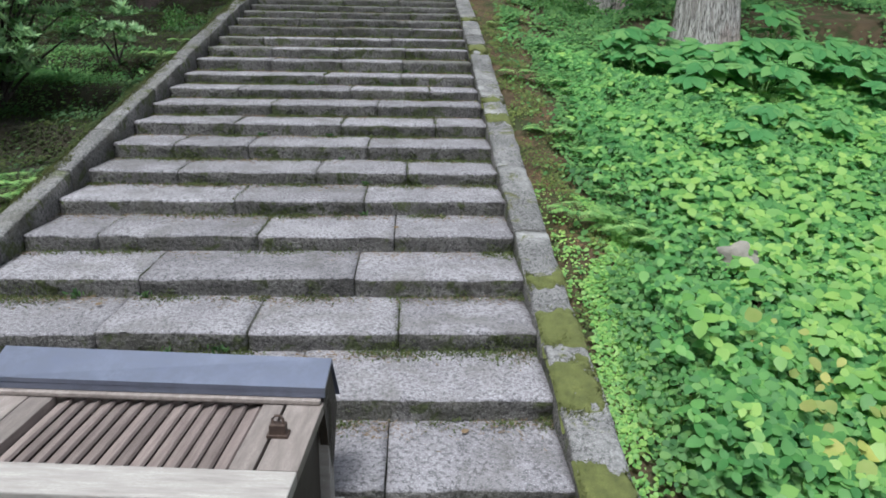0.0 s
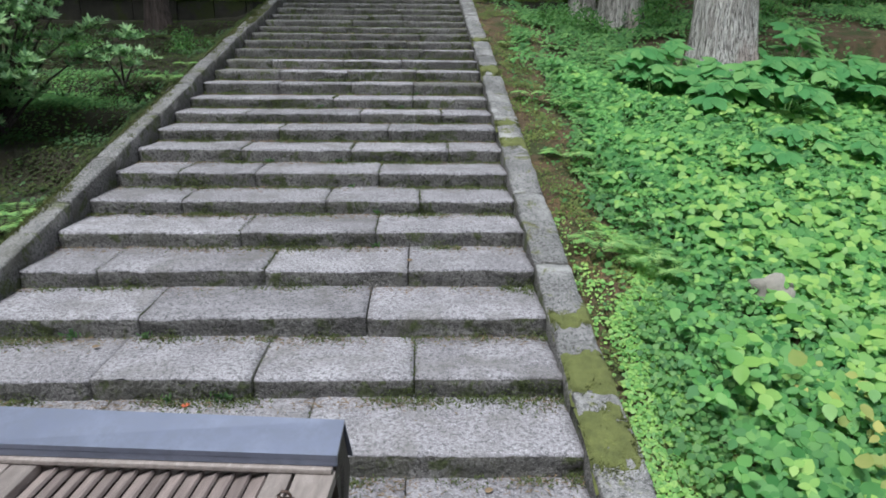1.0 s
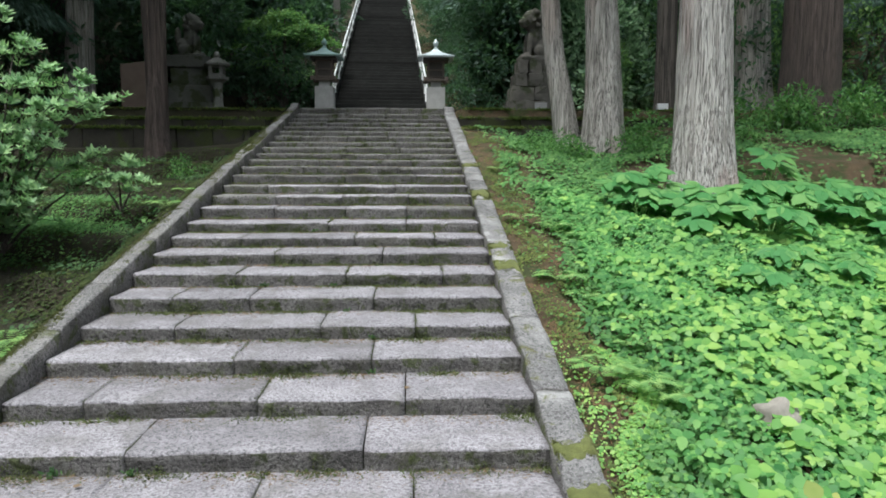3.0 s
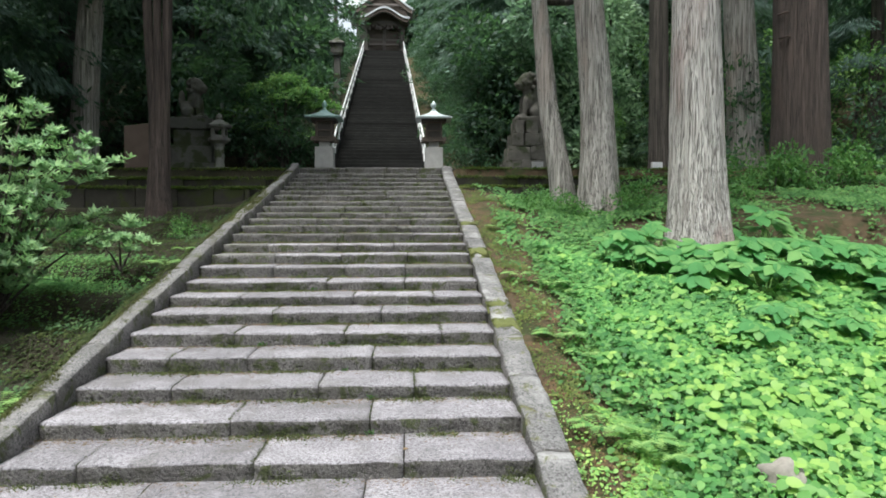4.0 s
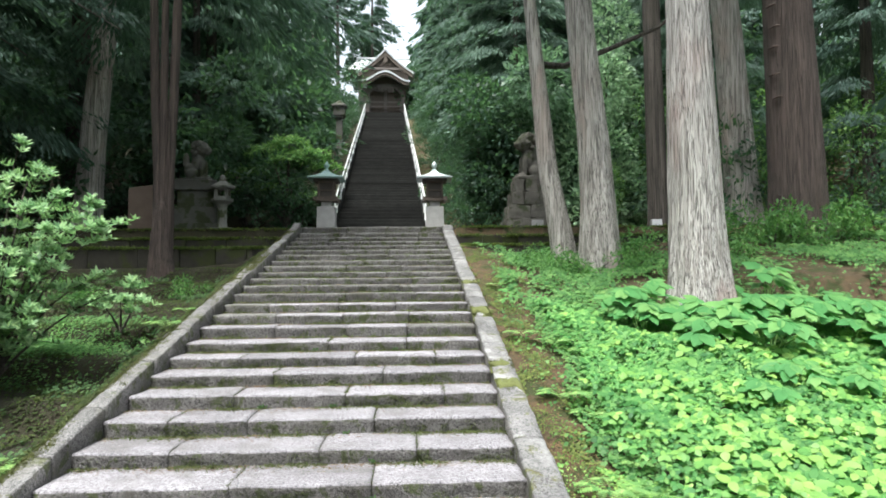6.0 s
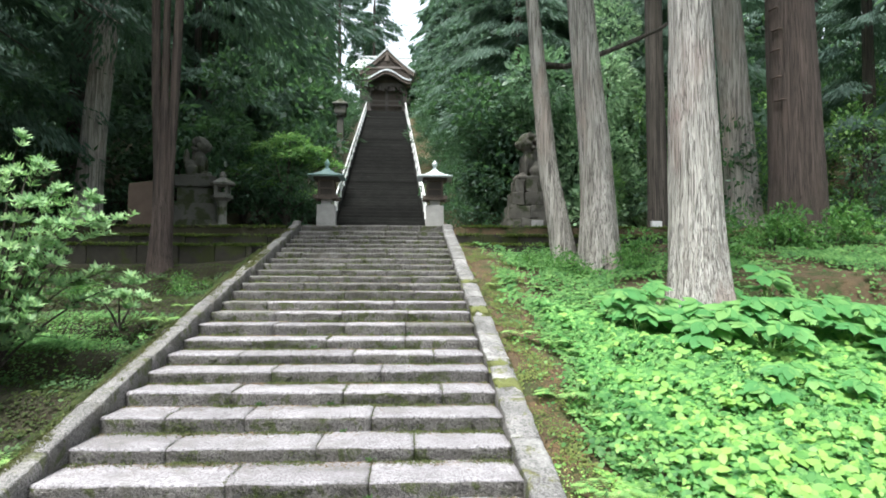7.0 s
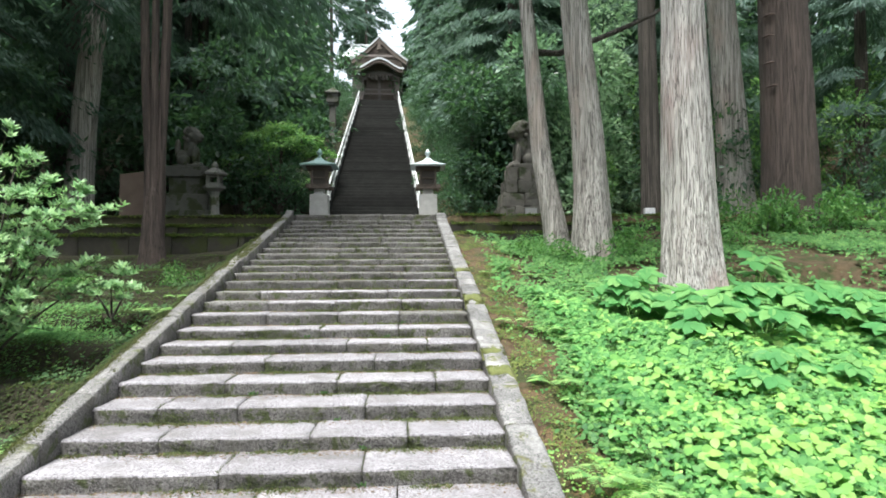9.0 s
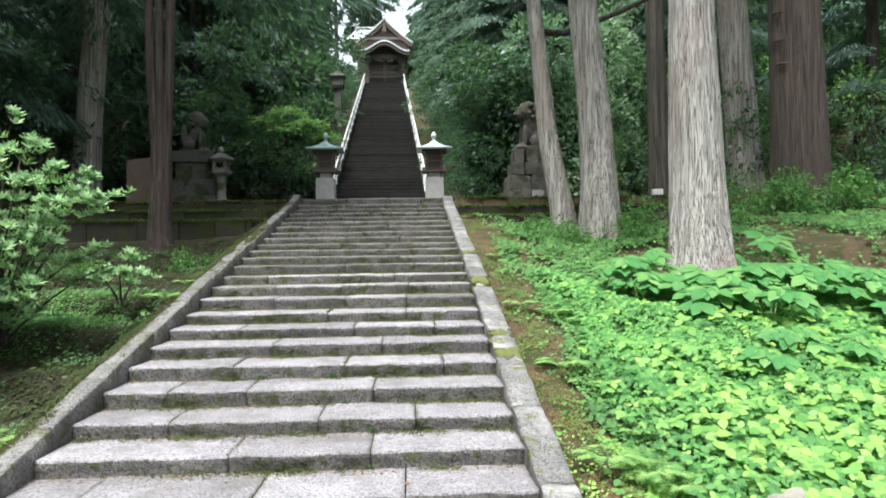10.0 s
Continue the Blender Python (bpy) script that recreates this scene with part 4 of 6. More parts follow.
box("gable_beam", -1.3, 1.3, -1.1, -0.95, 3.75, 3.9, M_GATEWOOD, gate, 0.01)
tube("ridge", [(0, -1.25, 5.42), (0, 3.05, 5.42)], [0.13, 0.13], M_ROOF, main_roof, 8)
hall = tagged(empty("shrine_hall", (-1.0, F2_END_Y + 9.0, F2_END_Z)), "tall pale-roofed shrine hall behind the gate", "hall")
box("wall", -2.4, 2.4, 0, 4, -0.9, 6.0, M_GATEWOOD, hall, 0)
vs = [(-3.2, -1.2, 5.9), (3.2, -1.2, 5.9), (3.2, 5.2, 5.9), (-3.2, 5.2, 5.9), (-2.6, 2.0, 7.8), (2.6, 2.0, 7.8)]
hall_roof = obj("roof", vs, [(0, 1, 5, 4), (1, 2, 5), (2, 3, 4, 5), (3, 0, 4), (3, 2, 1, 0)], M_ROOF, hall)
tube("ridge_cap", [(-2.7, 2.0, 7.85), (2.7, 2.0, 7.85)], [0.18, 0.18], M_ROOF, hall_roof)

# ---- offertory box ----
ob = tagged(empty("offertory_box", (-0.20, 0.28, 0.0), -4.3), "weathered grey wooden offertory box with slatted lid", "offertory box")
box("front_panel", -0.62, 0.80, -0.40, -0.36, 0.06, 0.682, M_WOOD, ob, 0.006)
box("back_panel", -0.62, 0.80, 0.32, 0.36, 0.06, 0.682, M_WOOD, ob, 0.006)
# sides darker than front and back: their shade is put into the colour
for px in (-0.62, 0.76):
    box("side_panel", px, px + 0.04, -0.358, 0.318, 0.06, 0.682, M_DARKWOOD, ob, 0.006)
for px in (-0.62, 0.80):
    for py in (-0.40, 0.36):
        box("corner_post", px - 0.05, px + 0.05, py - 0.05, py + 0.05, 0.0, 0.678, M_WOOD, ob, 0.006)
box("plinth_board", -0.72, 0.90, -0.5, 0.46, 0.0, 0.10, M_WOOD, ob, 0.01)
TZ = 0.735
box("front_board", -0.67, 0.85, -0.45, -0.27, TZ - 0.055, TZ + 0.006, M_WOOD, ob, 0.008)
box("back_board", -0.67, 0.85, 0.24, 0.36, TZ - 0.055, TZ + 0.004, M_LID, ob, 0.008)
box("end_board", 0.69, 0.85, -0.266, 0.236, TZ - 0.055, TZ + 0.004, M_LID, ob, 0.006)
box("lid_stile", 0.58, 0.676, -0.266, 0.236, TZ - 0.05, TZ + 0.002, M_LID, ob, 0.006)
box("end_board", -0.67, -0.50, -0.266, 0.236, TZ - 0.055, TZ + 0.004, M_LID, ob, 0.006)
box("lid_stile", -0.495, -0.385, -0.266, 0.236, TZ - 0.05, TZ + 0.002, M_LID, ob, 0.006)
for i in range(14):
    x = -0.355 + i * 0.0675
    m = Matrix.Translation((x + 0.012, 0, TZ - 0.035)) @ Matrix.Rotation(radians(-24), 4, "Y")
    box("slat", -0.035, 0.035, -0.264, 0.234, -0.009, 0.009, M_SLAT, ob, 0.003, 1.0, "", m)
# dark floor under the slats paints the shade seen through the gaps
box("well", -0.39, 0.58, -0.30, 0.30, 0.58, 0.60, M_DARKWOOD, ob, 0)
bm = bmesh.new()
add_box(bm, -0.035, 0.035, -0.02, 0.02, 0.0, 0.055, 0.006)
add_box(bm, -0.045, 0.045, -0.028, 0.028, -0.004, 0.012, 0.003)
lk = part("padlock", bm, M_IRON, ob, "rusty iron padlock and hasp")
tube("shackle", [(-0.022, 0, 0.045), (-0.022, 0, 0.075), (-0.01, 0, 0.09), (0.01, 0, 0.09), (0.022, 0, 0.075), (0.022, 0, 0.045)], [0.006] * 6, M_IRON, lk, 6)
lk.matrix_basis = pose(0.715, -0.03, TZ + 0.006)
# sheet-metal hood over the rear of the lid
vs = [(-0.70, 0.225, 0.825), (0.86, 0.225, 0.82), (0.86, 0.40, 0.88), (-0.70, 0.40, 0.895), (0.86, 0.56, 0.62), (-0.70, 0.56, 0.62)]
vs += [(x, y, z - 0.022) for x, y, z in vs]
obj("hood", vs, [(0, 1, 2, 3), (3, 2, 4, 5), (6, 9, 8, 7), (9, 11, 10, 8), (0, 6, 7, 1), (1, 7, 8, 2), (2, 8, 10, 4), (4, 10, 11, 5), (5, 11, 9, 3), (3, 9, 6, 0)], M_SHEET, ob)
box("hood_lip", -0.70, 0.86, 0.226, 0.236, 0.768, 0.80, M_SHEET, ob, 0.003, 1.0, "folded front lip of the metal hood")
box("lid_fillet", -0.66, 0.84, 0.205, 0.238, TZ + 0.006, TZ + 0.03, M_LID, ob, 0.006)
vs = [(s * 0.83 + d, y, z) for s in (1,) for d in (-0.02, 0.02) for y, z in ((0.24, 0.70), (0.25, 0.80), (0.40, 0.845), (0.54, 0.56), (0.42, 0.30), (0.36, 0.30))]
for s, lab in ((0, ""), (-1.49, "")):
    v2 = [(x + s, y, z) for x, y, z in vs]
    obj("hood_bracket", v2, [(5, 4, 3, 2, 1, 0), (6, 7, 8, 9, 10, 11)] + [(i, (i + 1) % 6, (i + 1) % 6 + 6, i + 6) for i in range(6)], M_DARKWOOD, ob)


# ---- trees ----
def trunk_mesh(name, axis, radii, material, parent, segs=28, furrow=0.03, flare=0.0, seed=1.0, lobes=6, rings=44):
    """axis: points of the middle line, radii at them; fine vertical furrows and a flared, lobed foot."""
    axis = [Vector(p) for p in axis]
    zs = np.linspace(0, 1, rings) ** 1.25
    ax = np.linspace(0, 1, len(axis))
    vs, fs = [], []
    for t in zs:
        c = Vector([np.interp(t, ax, [p[k] for p in axis]) for k in range(3)])
        r = float(np.interp(t, ax, radii))
        hgt = c.z - axis[0].z
        fl = flare * math.exp(-hgt / 0.55)
        for i in range(segs):
            a = 2 * math.pi * i / segs
            ca, sa = math.cos(a), math.sin(a)
            q = noise.noise(Vector((ca * 2.6, sa * 2.6, hgt * 0.35 + seed)))
            q2 = noise.noise(Vector((ca * 13.0 + seed, sa * 13.0, hgt * 0.9)))
            rr = r * (1 + 0.5 * furrow * q + furrow * q2) + fl * (0.65 + 0.35 * math.sin(lobes * a + seed) + 0.3 * q)
            vs.append((c.x + rr * ca, c.y + rr * sa, c.z))
    for j in range(rings - 1):
        for i in range(segs):
            k = (i + 1) % segs
            fs.append((j * segs + i, j * segs + k, (j + 1) * segs + k, (j + 1) * segs + i))
    fs.append(tuple(range((rings - 1) * segs, rings * segs)))
    return obj(name, vs, fs, material, parent, True)


def conifer_crown(z0, z1, reach, n_br, per, seed, size=0.27, droop=0.45):
    """Sprays on drooping branches round a straight stem: base points, axes and sides."""
    g = np.random.default_rng(seed)
    P, A, S, br = [], [], [], []
    per = int(per * 2.4)
    for b in range(n_br):
        t = (b + g.random()) / n_br
        z = z0 + (z1 - z0) * t
        ln = reach * (1 - 0.85 * t) * (0.6 + 0.5 * g.random()) + 0.3
        az = b * 2.4 + g.normal() * 0.4
        out = np.array([math.cos(az), math.sin(az), 0.0])
        br.append((z, ln, az))
        u = 0.25 + 0.75 * np.sqrt(g.random(per))
        base = out[None] * (u * ln)[:, None]
        base[:, 2] = z + 0.22 * u * ln - droop * (u ** 2) * ln
        side = np.array([-out[1], out[0], 0])
        sp = g.normal(size=per)
        base += side[None] * (sp * 0.22 * ln * u)[:, None]
        base[:, 2] += -0.12 * np.abs(sp) * ln * 0.4 + g.normal(size=per) * 0.09
        ax_ = out[None] * (0.5 + 0.3 * g.random((per, 1))) + side[None] * (sp * 0.6)[:, None]
        ax_[:, 2] += -0.55 - 0.5 * g.random(per)
        P.append(base), A.append(ax_), S.append(g.normal(size=(per, 3)))
    P, A, S = map(np.concatenate, (P, A, S))
    L = size * (0.6 + 0.8 * g.random(len(P)))
    return P, A, S, L, br


def big_tree(name, axis, radii, bark, label, flare=0.3, seed=1.0, segs=30, furrow=0.05, crown=(8.5, 22.0, 3.6, 30, 170), height=24.0, rings=44):
    e = empty(name, axis[0])
    tagged(e, label, "tree")
    b = Vector(axis[0])
    ax = [Vector(p) - b for p in axis]
    top = ax[-1] + (ax[-1] - ax[0]) * ((height - ax[-1].z) / max(0.1, ax[-1].z - ax[0].z)) * 0.9
    top.z = height
    full = [ax[0] - Vector((0, 0, 0.4))] + ax[0:] + [top]
    # even spacing along the stem
    zs = [p.z for p in full]
    rad = [radii[0]] + list(radii) + [0.05]
    ev = np.linspace(zs[0], zs[-1], 24)
    line = [(float(np.interp(z, zs, [p.x for p in full])), float(np.interp(z, zs, [p.y for p in full])), z) for z in ev]
    rr = [float(np.interp(z, zs, rad)) for z in ev]
    trunk_mesh("trunk", line, rr, bark, e, segs, furrow, flare, seed, 6, rings)
    P, A, S, L, br = conifer_crown(*crown, int(seed * 10) + 3)
    off = np.array([[float(np.interp(p[2], ev, [q[k] for q in line])) for k in (0, 1)] + [0.0] for p in P])
    leaves("crown", P + off, A, S, L * 0.8, L * 0.24, M_NEEDLE, e, 0.1)
    for z, ln, az in br[::2]:
        c = Vector([float(np.interp(z, ev, [q[k] for q in line])) for k in (0, 1)] + [z])
        o = Vector((math.cos(az), math.sin(az), 0))
        tube("limb", [c, c + o * ln * 0.5 + Vector((0, 0, 0.0)), c + o * ln * 0.9 + Vector((0, 0, -0.25 * ln))], [0.06, 0.04, 0.015], bark, e, 5)
    return e


gz = ground_z
big_tree("cedar_tree", [(6.05, 9.7, gz(6.05, 9.7)), (6.03, 9.8, 3.5), (6.0, 9.9, 7.6)], [0.52, 0.47, 0.355], M_BARK_PALE,
         "large cedar with pale shaggy bark among broad leaves", 0.42, 1.3, 96, 0.07, (11.0, 23.0, 5.2, 42, 190), rings=90)
big_tree("cypress_tree", [(5.30, 13.3, gz(5.30, 13.3)), (5.29, 13.5, 5.2), (4.94, 13.6, 9.3)], [0.44, 0.37, 0.30], M_BARK_GREY,
         "tall cypress with smooth grey-brown bark near the stair", 0.26, 2.1, 56, 0.05, (9.8, 22.0, 3.6, 30, 150), rings=60)
big_tree("cypress_tree", [(4.70, 14.1, gz(4.70, 14.1)), (4.32, 14.3, 5.3), (3.96, 14.4, 9.5)], [0.29, 0.235, 0.15], M_BARK_GREY,
         "slender leaning cypress with grey bark", 0.12, 3.4, 40, 0.05, (7.6, 17.0, 3.0, 26, 150), height=20)
big_tree("red_cedar_tree", [(11.55, 16.0, 3.2), (11.55, 16.0, 5.6), (11.45, 16.0, 10.0)], [0.78, 0.71, 0.62], M_BARK_RED,
         "massive red-barked cedar with iron rungs", 0.2, 4.2, 56, 0.04, (9.5, 24, 4.6, 34, 170), height=28)
big_tree("cedar_tree", [(11.9, 19.6, 4.1), (11.75, 19.6, 7), (11.4, 19.6, 12)], [0.58, 0.50, 0.42], M_BARK_GREY,
         "grey-brown cedar in the wood", 0.25, 5.1, 40, 0.05, (12.5, 22, 3.2, 24, 120))
big_tree("cedar_tree", [(9.0, 19.5, 4.1), (8.95, 19.5, 7), (8.9, 19.5, 12)], [0.34, 0.30, 0.27], M_BARK_DARK,
         "dark straight cedar behind the pale one", 0.15, 6.1, 36, 0.05, (13.0, 22, 2.8, 22, 120))
big_tree("cedar_tree", [(-8.75, 18.9, 4.05), (-8.55, 18.9, 7.5), (-8.1, 18.9, 12)], [0.40, 0.36, 0.30], M_BARK_GREY,
         "dark cedar with peeling bark beside the monument", 0.30, 7.3, 36, 0.06, (9.0, 22, 4.2, 34, 180))
big_tree("cedar_tree", [(-10.4, 21.5, 4.3), (-10.3, 21.5, 8), (-10.2, 21.5, 13)], [0.36, 0.33, 0.28], M_BARK_DARK,
         "dark cedar deep in the wood", 0.2, 8.3, 30, 0.06, (7.0, 22, 4.2, 36, 180))

lb = bpy.data.objects["cypress_tree.001"]
o_ = lb.matrix_basis.translation
tube("limb", [Vector(p) - o_ for p in ((4.05, 14.4, 7.9), (4.9, 14.8, 8.0), (6.2, 15.2, 8.6), (7.6, 15.5, 9.3), (9.0, 15.8, 10.4))], [0.10, 0.08, 0.065, 0.05, 0.02], M_BARK_DARK, lb, 8)

# mostly out of view; added so their dense crowns shade the west wood
for x, y, sd in ((-11.2, 16.6, 9.1), (-12.2, 12.8, 10.4), (-14.5, 15.5, 11.3)):
    big_tree("cedar_tree", [(x, y, gz(x, y)), (x, y, 8), (x, y, 14)], [0.36, 0.32, 0.27], M_BARK_DARK, "dark cedar at the edge of the wood, added to cast shade", 0.2, sd, 28, 0.06, (7.5, 22, 5.4, 40, 190))

# cedar with several stems grown together
tw = tagged(empty("twin_cedar_tree", (-4.85, 14.3, gz(-4.85, 14.3))), "red-brown cedar whose stems fork low down", "tree")
trunk_mesh("trunk", [(0, 0, -0.3), (-0.03, 0, 0.7), (0.0, 0, 1.4), (0.02, 0, 2.2)], [0.25, 0.215, 0.19, 0.04], M_BARK_RED, tw, 36, 0.10, 0.12, 2.0, 5)
for k, (dx, dy, tx, r) in enumerate(((-0.11, 0.0, -0.22, 0.12), (0.0, -0.05, 0.02, 0.10), (0.115, 0.02, 0.22, 0.125))):
    trunk_mesh("stem", [(dx, dy, 0.2), (dx * 1.05, dy, 2.2), (dx * 1.2 + tx * 0.35, dy, 4.2), (dx + tx * 0.8, dy, 7.0), (dx + tx, dy, 15)], [r, r * 0.95, r * 0.85, r * 0.75, 0.04], M_BARK_RED, tw, 22, 0.12, 0, 3.0 + k, 4)
P, A, S, L, br = conifer_crown(7.2, 17, 5.4, 50, 250, 77)
leaves("crown", P, A, S, L, L * 0.26, M_NEEDLE, tw, 0.1)

# iron rungs on the red cedar
for i, (z, dx) in enumerate(((7.48, 0.06), (8.12, 0.0), (8.87, -0.02), (9.43, 0.03), (10.03, -0.04), (10.6, 0.0))):
    c, out, along = Vector((10.90 + dx * 0.5, 15.74 - dx, z)), Vector((-0.94, -0.34, 0.0)), Vector((0.34, -0.94, 0.0))
    b = tube("climbing_rung", [c - 0.12 * along - 0.05 * out, c - 0.13 * along + 0.06 * out, c + 0.13 * along + 0.06 * out, c + 0.12 * along - 0.05 * out], [0.026] * 4, M_IRON, None, 6)
    tagged(b, "rusty iron rung driven into the cedar trunk", "rung", "climbing rungs")


# ---- the wood behind: a few kinds, repeated ----
def forest_tree(seed, h, reach, r, per=330, size=0.25, wide=0.2, low=0.14, spray=M_NEEDLE, label="tall dark cedar of the wood, some unseen and added to block light"):
    e = empty("forest_cedar", (0, 0, -50))
    tagged(e, label, "tree", "trees of the wood")
    trunk_mesh("trunk", [(0, 0, -0.8), (0.05, 0, h * 0.3), (0.0, 0.1, h)], [r, r * 0.8, 0.04], M_BARK_DARK, e, 16, 0.06, r * 0.5, seed, 5, 20)
    P, A, S, L, br = conifer_crown(h * low, h * 0.98, reach, 54, per, int(seed * 100), size)
    leaves("crown", P, A, S, L, L * wide, spray, e, 0.1)
    return e


def shrub(name, seed, n, rx, rz, size, material, label, cat="shrub", ratio=0.45):
    """A lumpy mass of leaves on a few stems."""
    g = np.random.default_rng(seed)
    e = empty(name, (0, 0, -50))
    tagged(e, label, cat)
    lumps = g.normal(size=(9, 3)) * np.array([rx * 0.5, rx * 0.5, rz * 0.32]) + np.array([0, 0, rz * 0.55])
    c = lumps[g.integers(0, 9, n)]
    d = g.normal(size=(n, 3))
    d /= np.linalg.norm(d, axis=1, keepdims=True)
    rad = (0.35 + 0.65 * g.random((n, 1)) ** 0.4)
    P = c + d * rad * np.array([rx * 0.45, rx * 0.45, rz * 0.28])
    P[:, 2] = np.abs(P[:, 2]) + 0.05
    A = d + g.normal(size=(n, 3)) * 0.6
    A[:, 2] -= 0.15
    S = g.normal(size=(n, 3)) * np.array([1, 1, 0.4])
    L = size * (0.6 + 0.7 * g.random(n))
    leaves("crown", P, A, S, L, L * ratio, material, e, 0.12)
    for q in range(4):
        p = lumps[q]
        tube("stem", [(p[0] * 0.15, p[1] * 0.15, -0.2), (p[0] * 0.5, p[1] * 0.5, p[2] * 0.6), tuple(p)], [0.05 * rz / 2, 0.035 * rz / 2, 0.012], M_BARK_DARK, e, 5)
    return e


def place(src, x, y, z, s, rz):
    return copy_thing(src, pose(x, y, z, 0, 0, rz) @ Matrix.Diagonal((s, s, s, 1)))


rt = random.Random(11)
kinds = [forest_tree(1.7, 22, 4.2, 0.36), forest_tree(2.9, 26, 4.8, 0.42), forest_tree(4.1, 19, 3.8, 0.30)]
far_kinds = [forest_tree(1.7, 22, 4.4, 0.36, 45, 0.62, 0.34), forest_tree(2.9, 26, 5.0, 0.42, 45, 0.62, 0.34), forest_tree(4.1, 20, 4.0, 0.30, 45, 0.6, 0.34)]
tall_kinds = [forest_tree(5.3, 27, 3.4, 0.30, 60, 0.45, 0.3, 0.55), forest_tree(6.7, 24, 3.0, 0.26, 60, 0.45, 0.3, 0.6)]
spots = []
tries = 0
while len(spots) < 135 and tries < 6000:
    tries += 1
    x, y = rt.uniform(-46, 46), rt.uniform(19, 88)
    if y < 60 and abs(x - f2_mid(y)) < 5.0 + 0.02 * (y - 19):
        continue
    if y >= 57 and -8.5 < x < 6.0:
        continue
    if y < 24 and abs(x) < 12.5:
        continue
    if abs(x + 0.5 + 0.0 * y) < 1.8 and y > 50:
        continue
    if any((x - a) ** 2 + (y - b) ** 2 < 12 for a, b in spots):
        continue
    spots.append((x, y))
while len(spots) < 165 and tries < 20000:
    tries += 1
    x, y = (rt.uniform(-38, -12) if len(spots) % 3 else rt.uniform(18, 42)), rt.uniform(3, 19)
    if -15 < x < 0 and y < 17.5:
        continue
    if any((x - a) ** 2 + (y - b) ** 2 < 9 for a, b in spots):
        continue
    spots.append((x, y))
# unseen trees behind the camera, added to cut the sky light
for i in range(24):
    a = math.pi * (0.93 + 0.95 * (i + 0.6 * rt.random()) / 24)
    r = rt.uniform(15, 30)
    x, y = 1 + r * math.cos(a), 1 + r * math.sin(a)
    if x < 10:
        spots.append((x, y))
for i, (x, y) in enumerate(spots):
    place((kinds if 18 < y < 33 and abs(x) < 20 else far_kinds)[i % 3], x, y, gz(x, y), rt.uniform(0.85, 1.2), rt.uniform(0, 360))
for i, (x, y) in enumerate(((-5.4, 59.0), (-4.0, 71.0), (-2.6, 66.0), (4.9, 60.0), (-3.3, 75.0), (4.6, 68.0), (-7.2, 66.0), (3.4, 80.0), (-3.0, 84.0))):
    place(tall_kinds[i % 2], x, y, gz(x, y), rt.uniform(0.7, 0.95), rt.uniform(0, 360))
lit_kinds = [forest_tree(7.9, 17, 3.6, 0.2, 330, 0.26, 0.22, 0.16, M_CYPRESS, "cypress with feathery foliage toned as if lit, beside the upper flight"),
               forest_tree(8.3, 14, 3.2, 0.17, 330, 0.26, 0.22, 0.12, M_CYPRESS, "cypress with feathery foliage toned as if lit, beside the upper flight")]
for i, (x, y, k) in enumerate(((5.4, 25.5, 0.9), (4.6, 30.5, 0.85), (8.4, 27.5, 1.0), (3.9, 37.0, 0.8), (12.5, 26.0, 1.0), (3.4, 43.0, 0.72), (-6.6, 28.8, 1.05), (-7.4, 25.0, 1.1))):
    place(lit_kinds[i % 2], x, y, gz(x, y), k, 70 * i)
for k in kinds + far_kinds + tall_kinds + lit_kinds:
    for o in (*k.children_recursive, k):
        bpy.data.objects.remove(o)

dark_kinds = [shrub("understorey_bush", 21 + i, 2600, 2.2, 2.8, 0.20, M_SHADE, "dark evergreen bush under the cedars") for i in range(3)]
n = 0
while n < 130:
    x, y = rt.uniform(-28, 28), rt.uniform(19.8, 58)
    side = abs(x - f2_mid(y))
    if side < 3.4 + (1.2 if y < 24 else 0):
        continue
    if y < 21.3 and (abs(x) < 7.2):
        continue
    place(dark_kinds[n % 3], x, y, gz(x, y) - 0.1, rt.uniform(0.8, 1.6), rt.uniform(0, 360))["group"] = "bushes under the cedars"
    n += 1
for n in range(40):
    x, y = rt.choice((-1, 1)) * rt.uniform(14, 26), rt.uniform(3, 20)
    place(dark_kinds[n % 3], x, y, gz(x, y) - 0.1, rt.uniform(0.8, 1.4), rt.uniform(0, 360))["group"] = "bushes under the cedars"
for s_ in (-1, 1):
    y = 21.0
    while y < 47.5:
        x = f2_mid(y) + s_ * rt.uniform(2.75, 3.3)
        if s_ < 0 and 24.0 < y < 30.5:
            y += 1.0
            continue
        place(dark_kinds[n % 3], x, y, gz(x, y) - 0.1, rt.uniform(0.42, 0.58), rt.uniform(0, 360))["group"] = "bushes under the cedars"
        n += 1
        y += rt.uniform(0.9, 1.5)
for k in dark_kinds:
    for o in (*k.children_recursive, k):
        bpy.data.objects.remove(o)

# ---- shrubs with lighter leaves ----
def once(src, x, y, z, s=1.0, rz=0.0):
    src.matrix_basis = pose(x, y, z, 0, 0, rz) @ Matrix.Diagonal((s, s, s, 1))
    return src


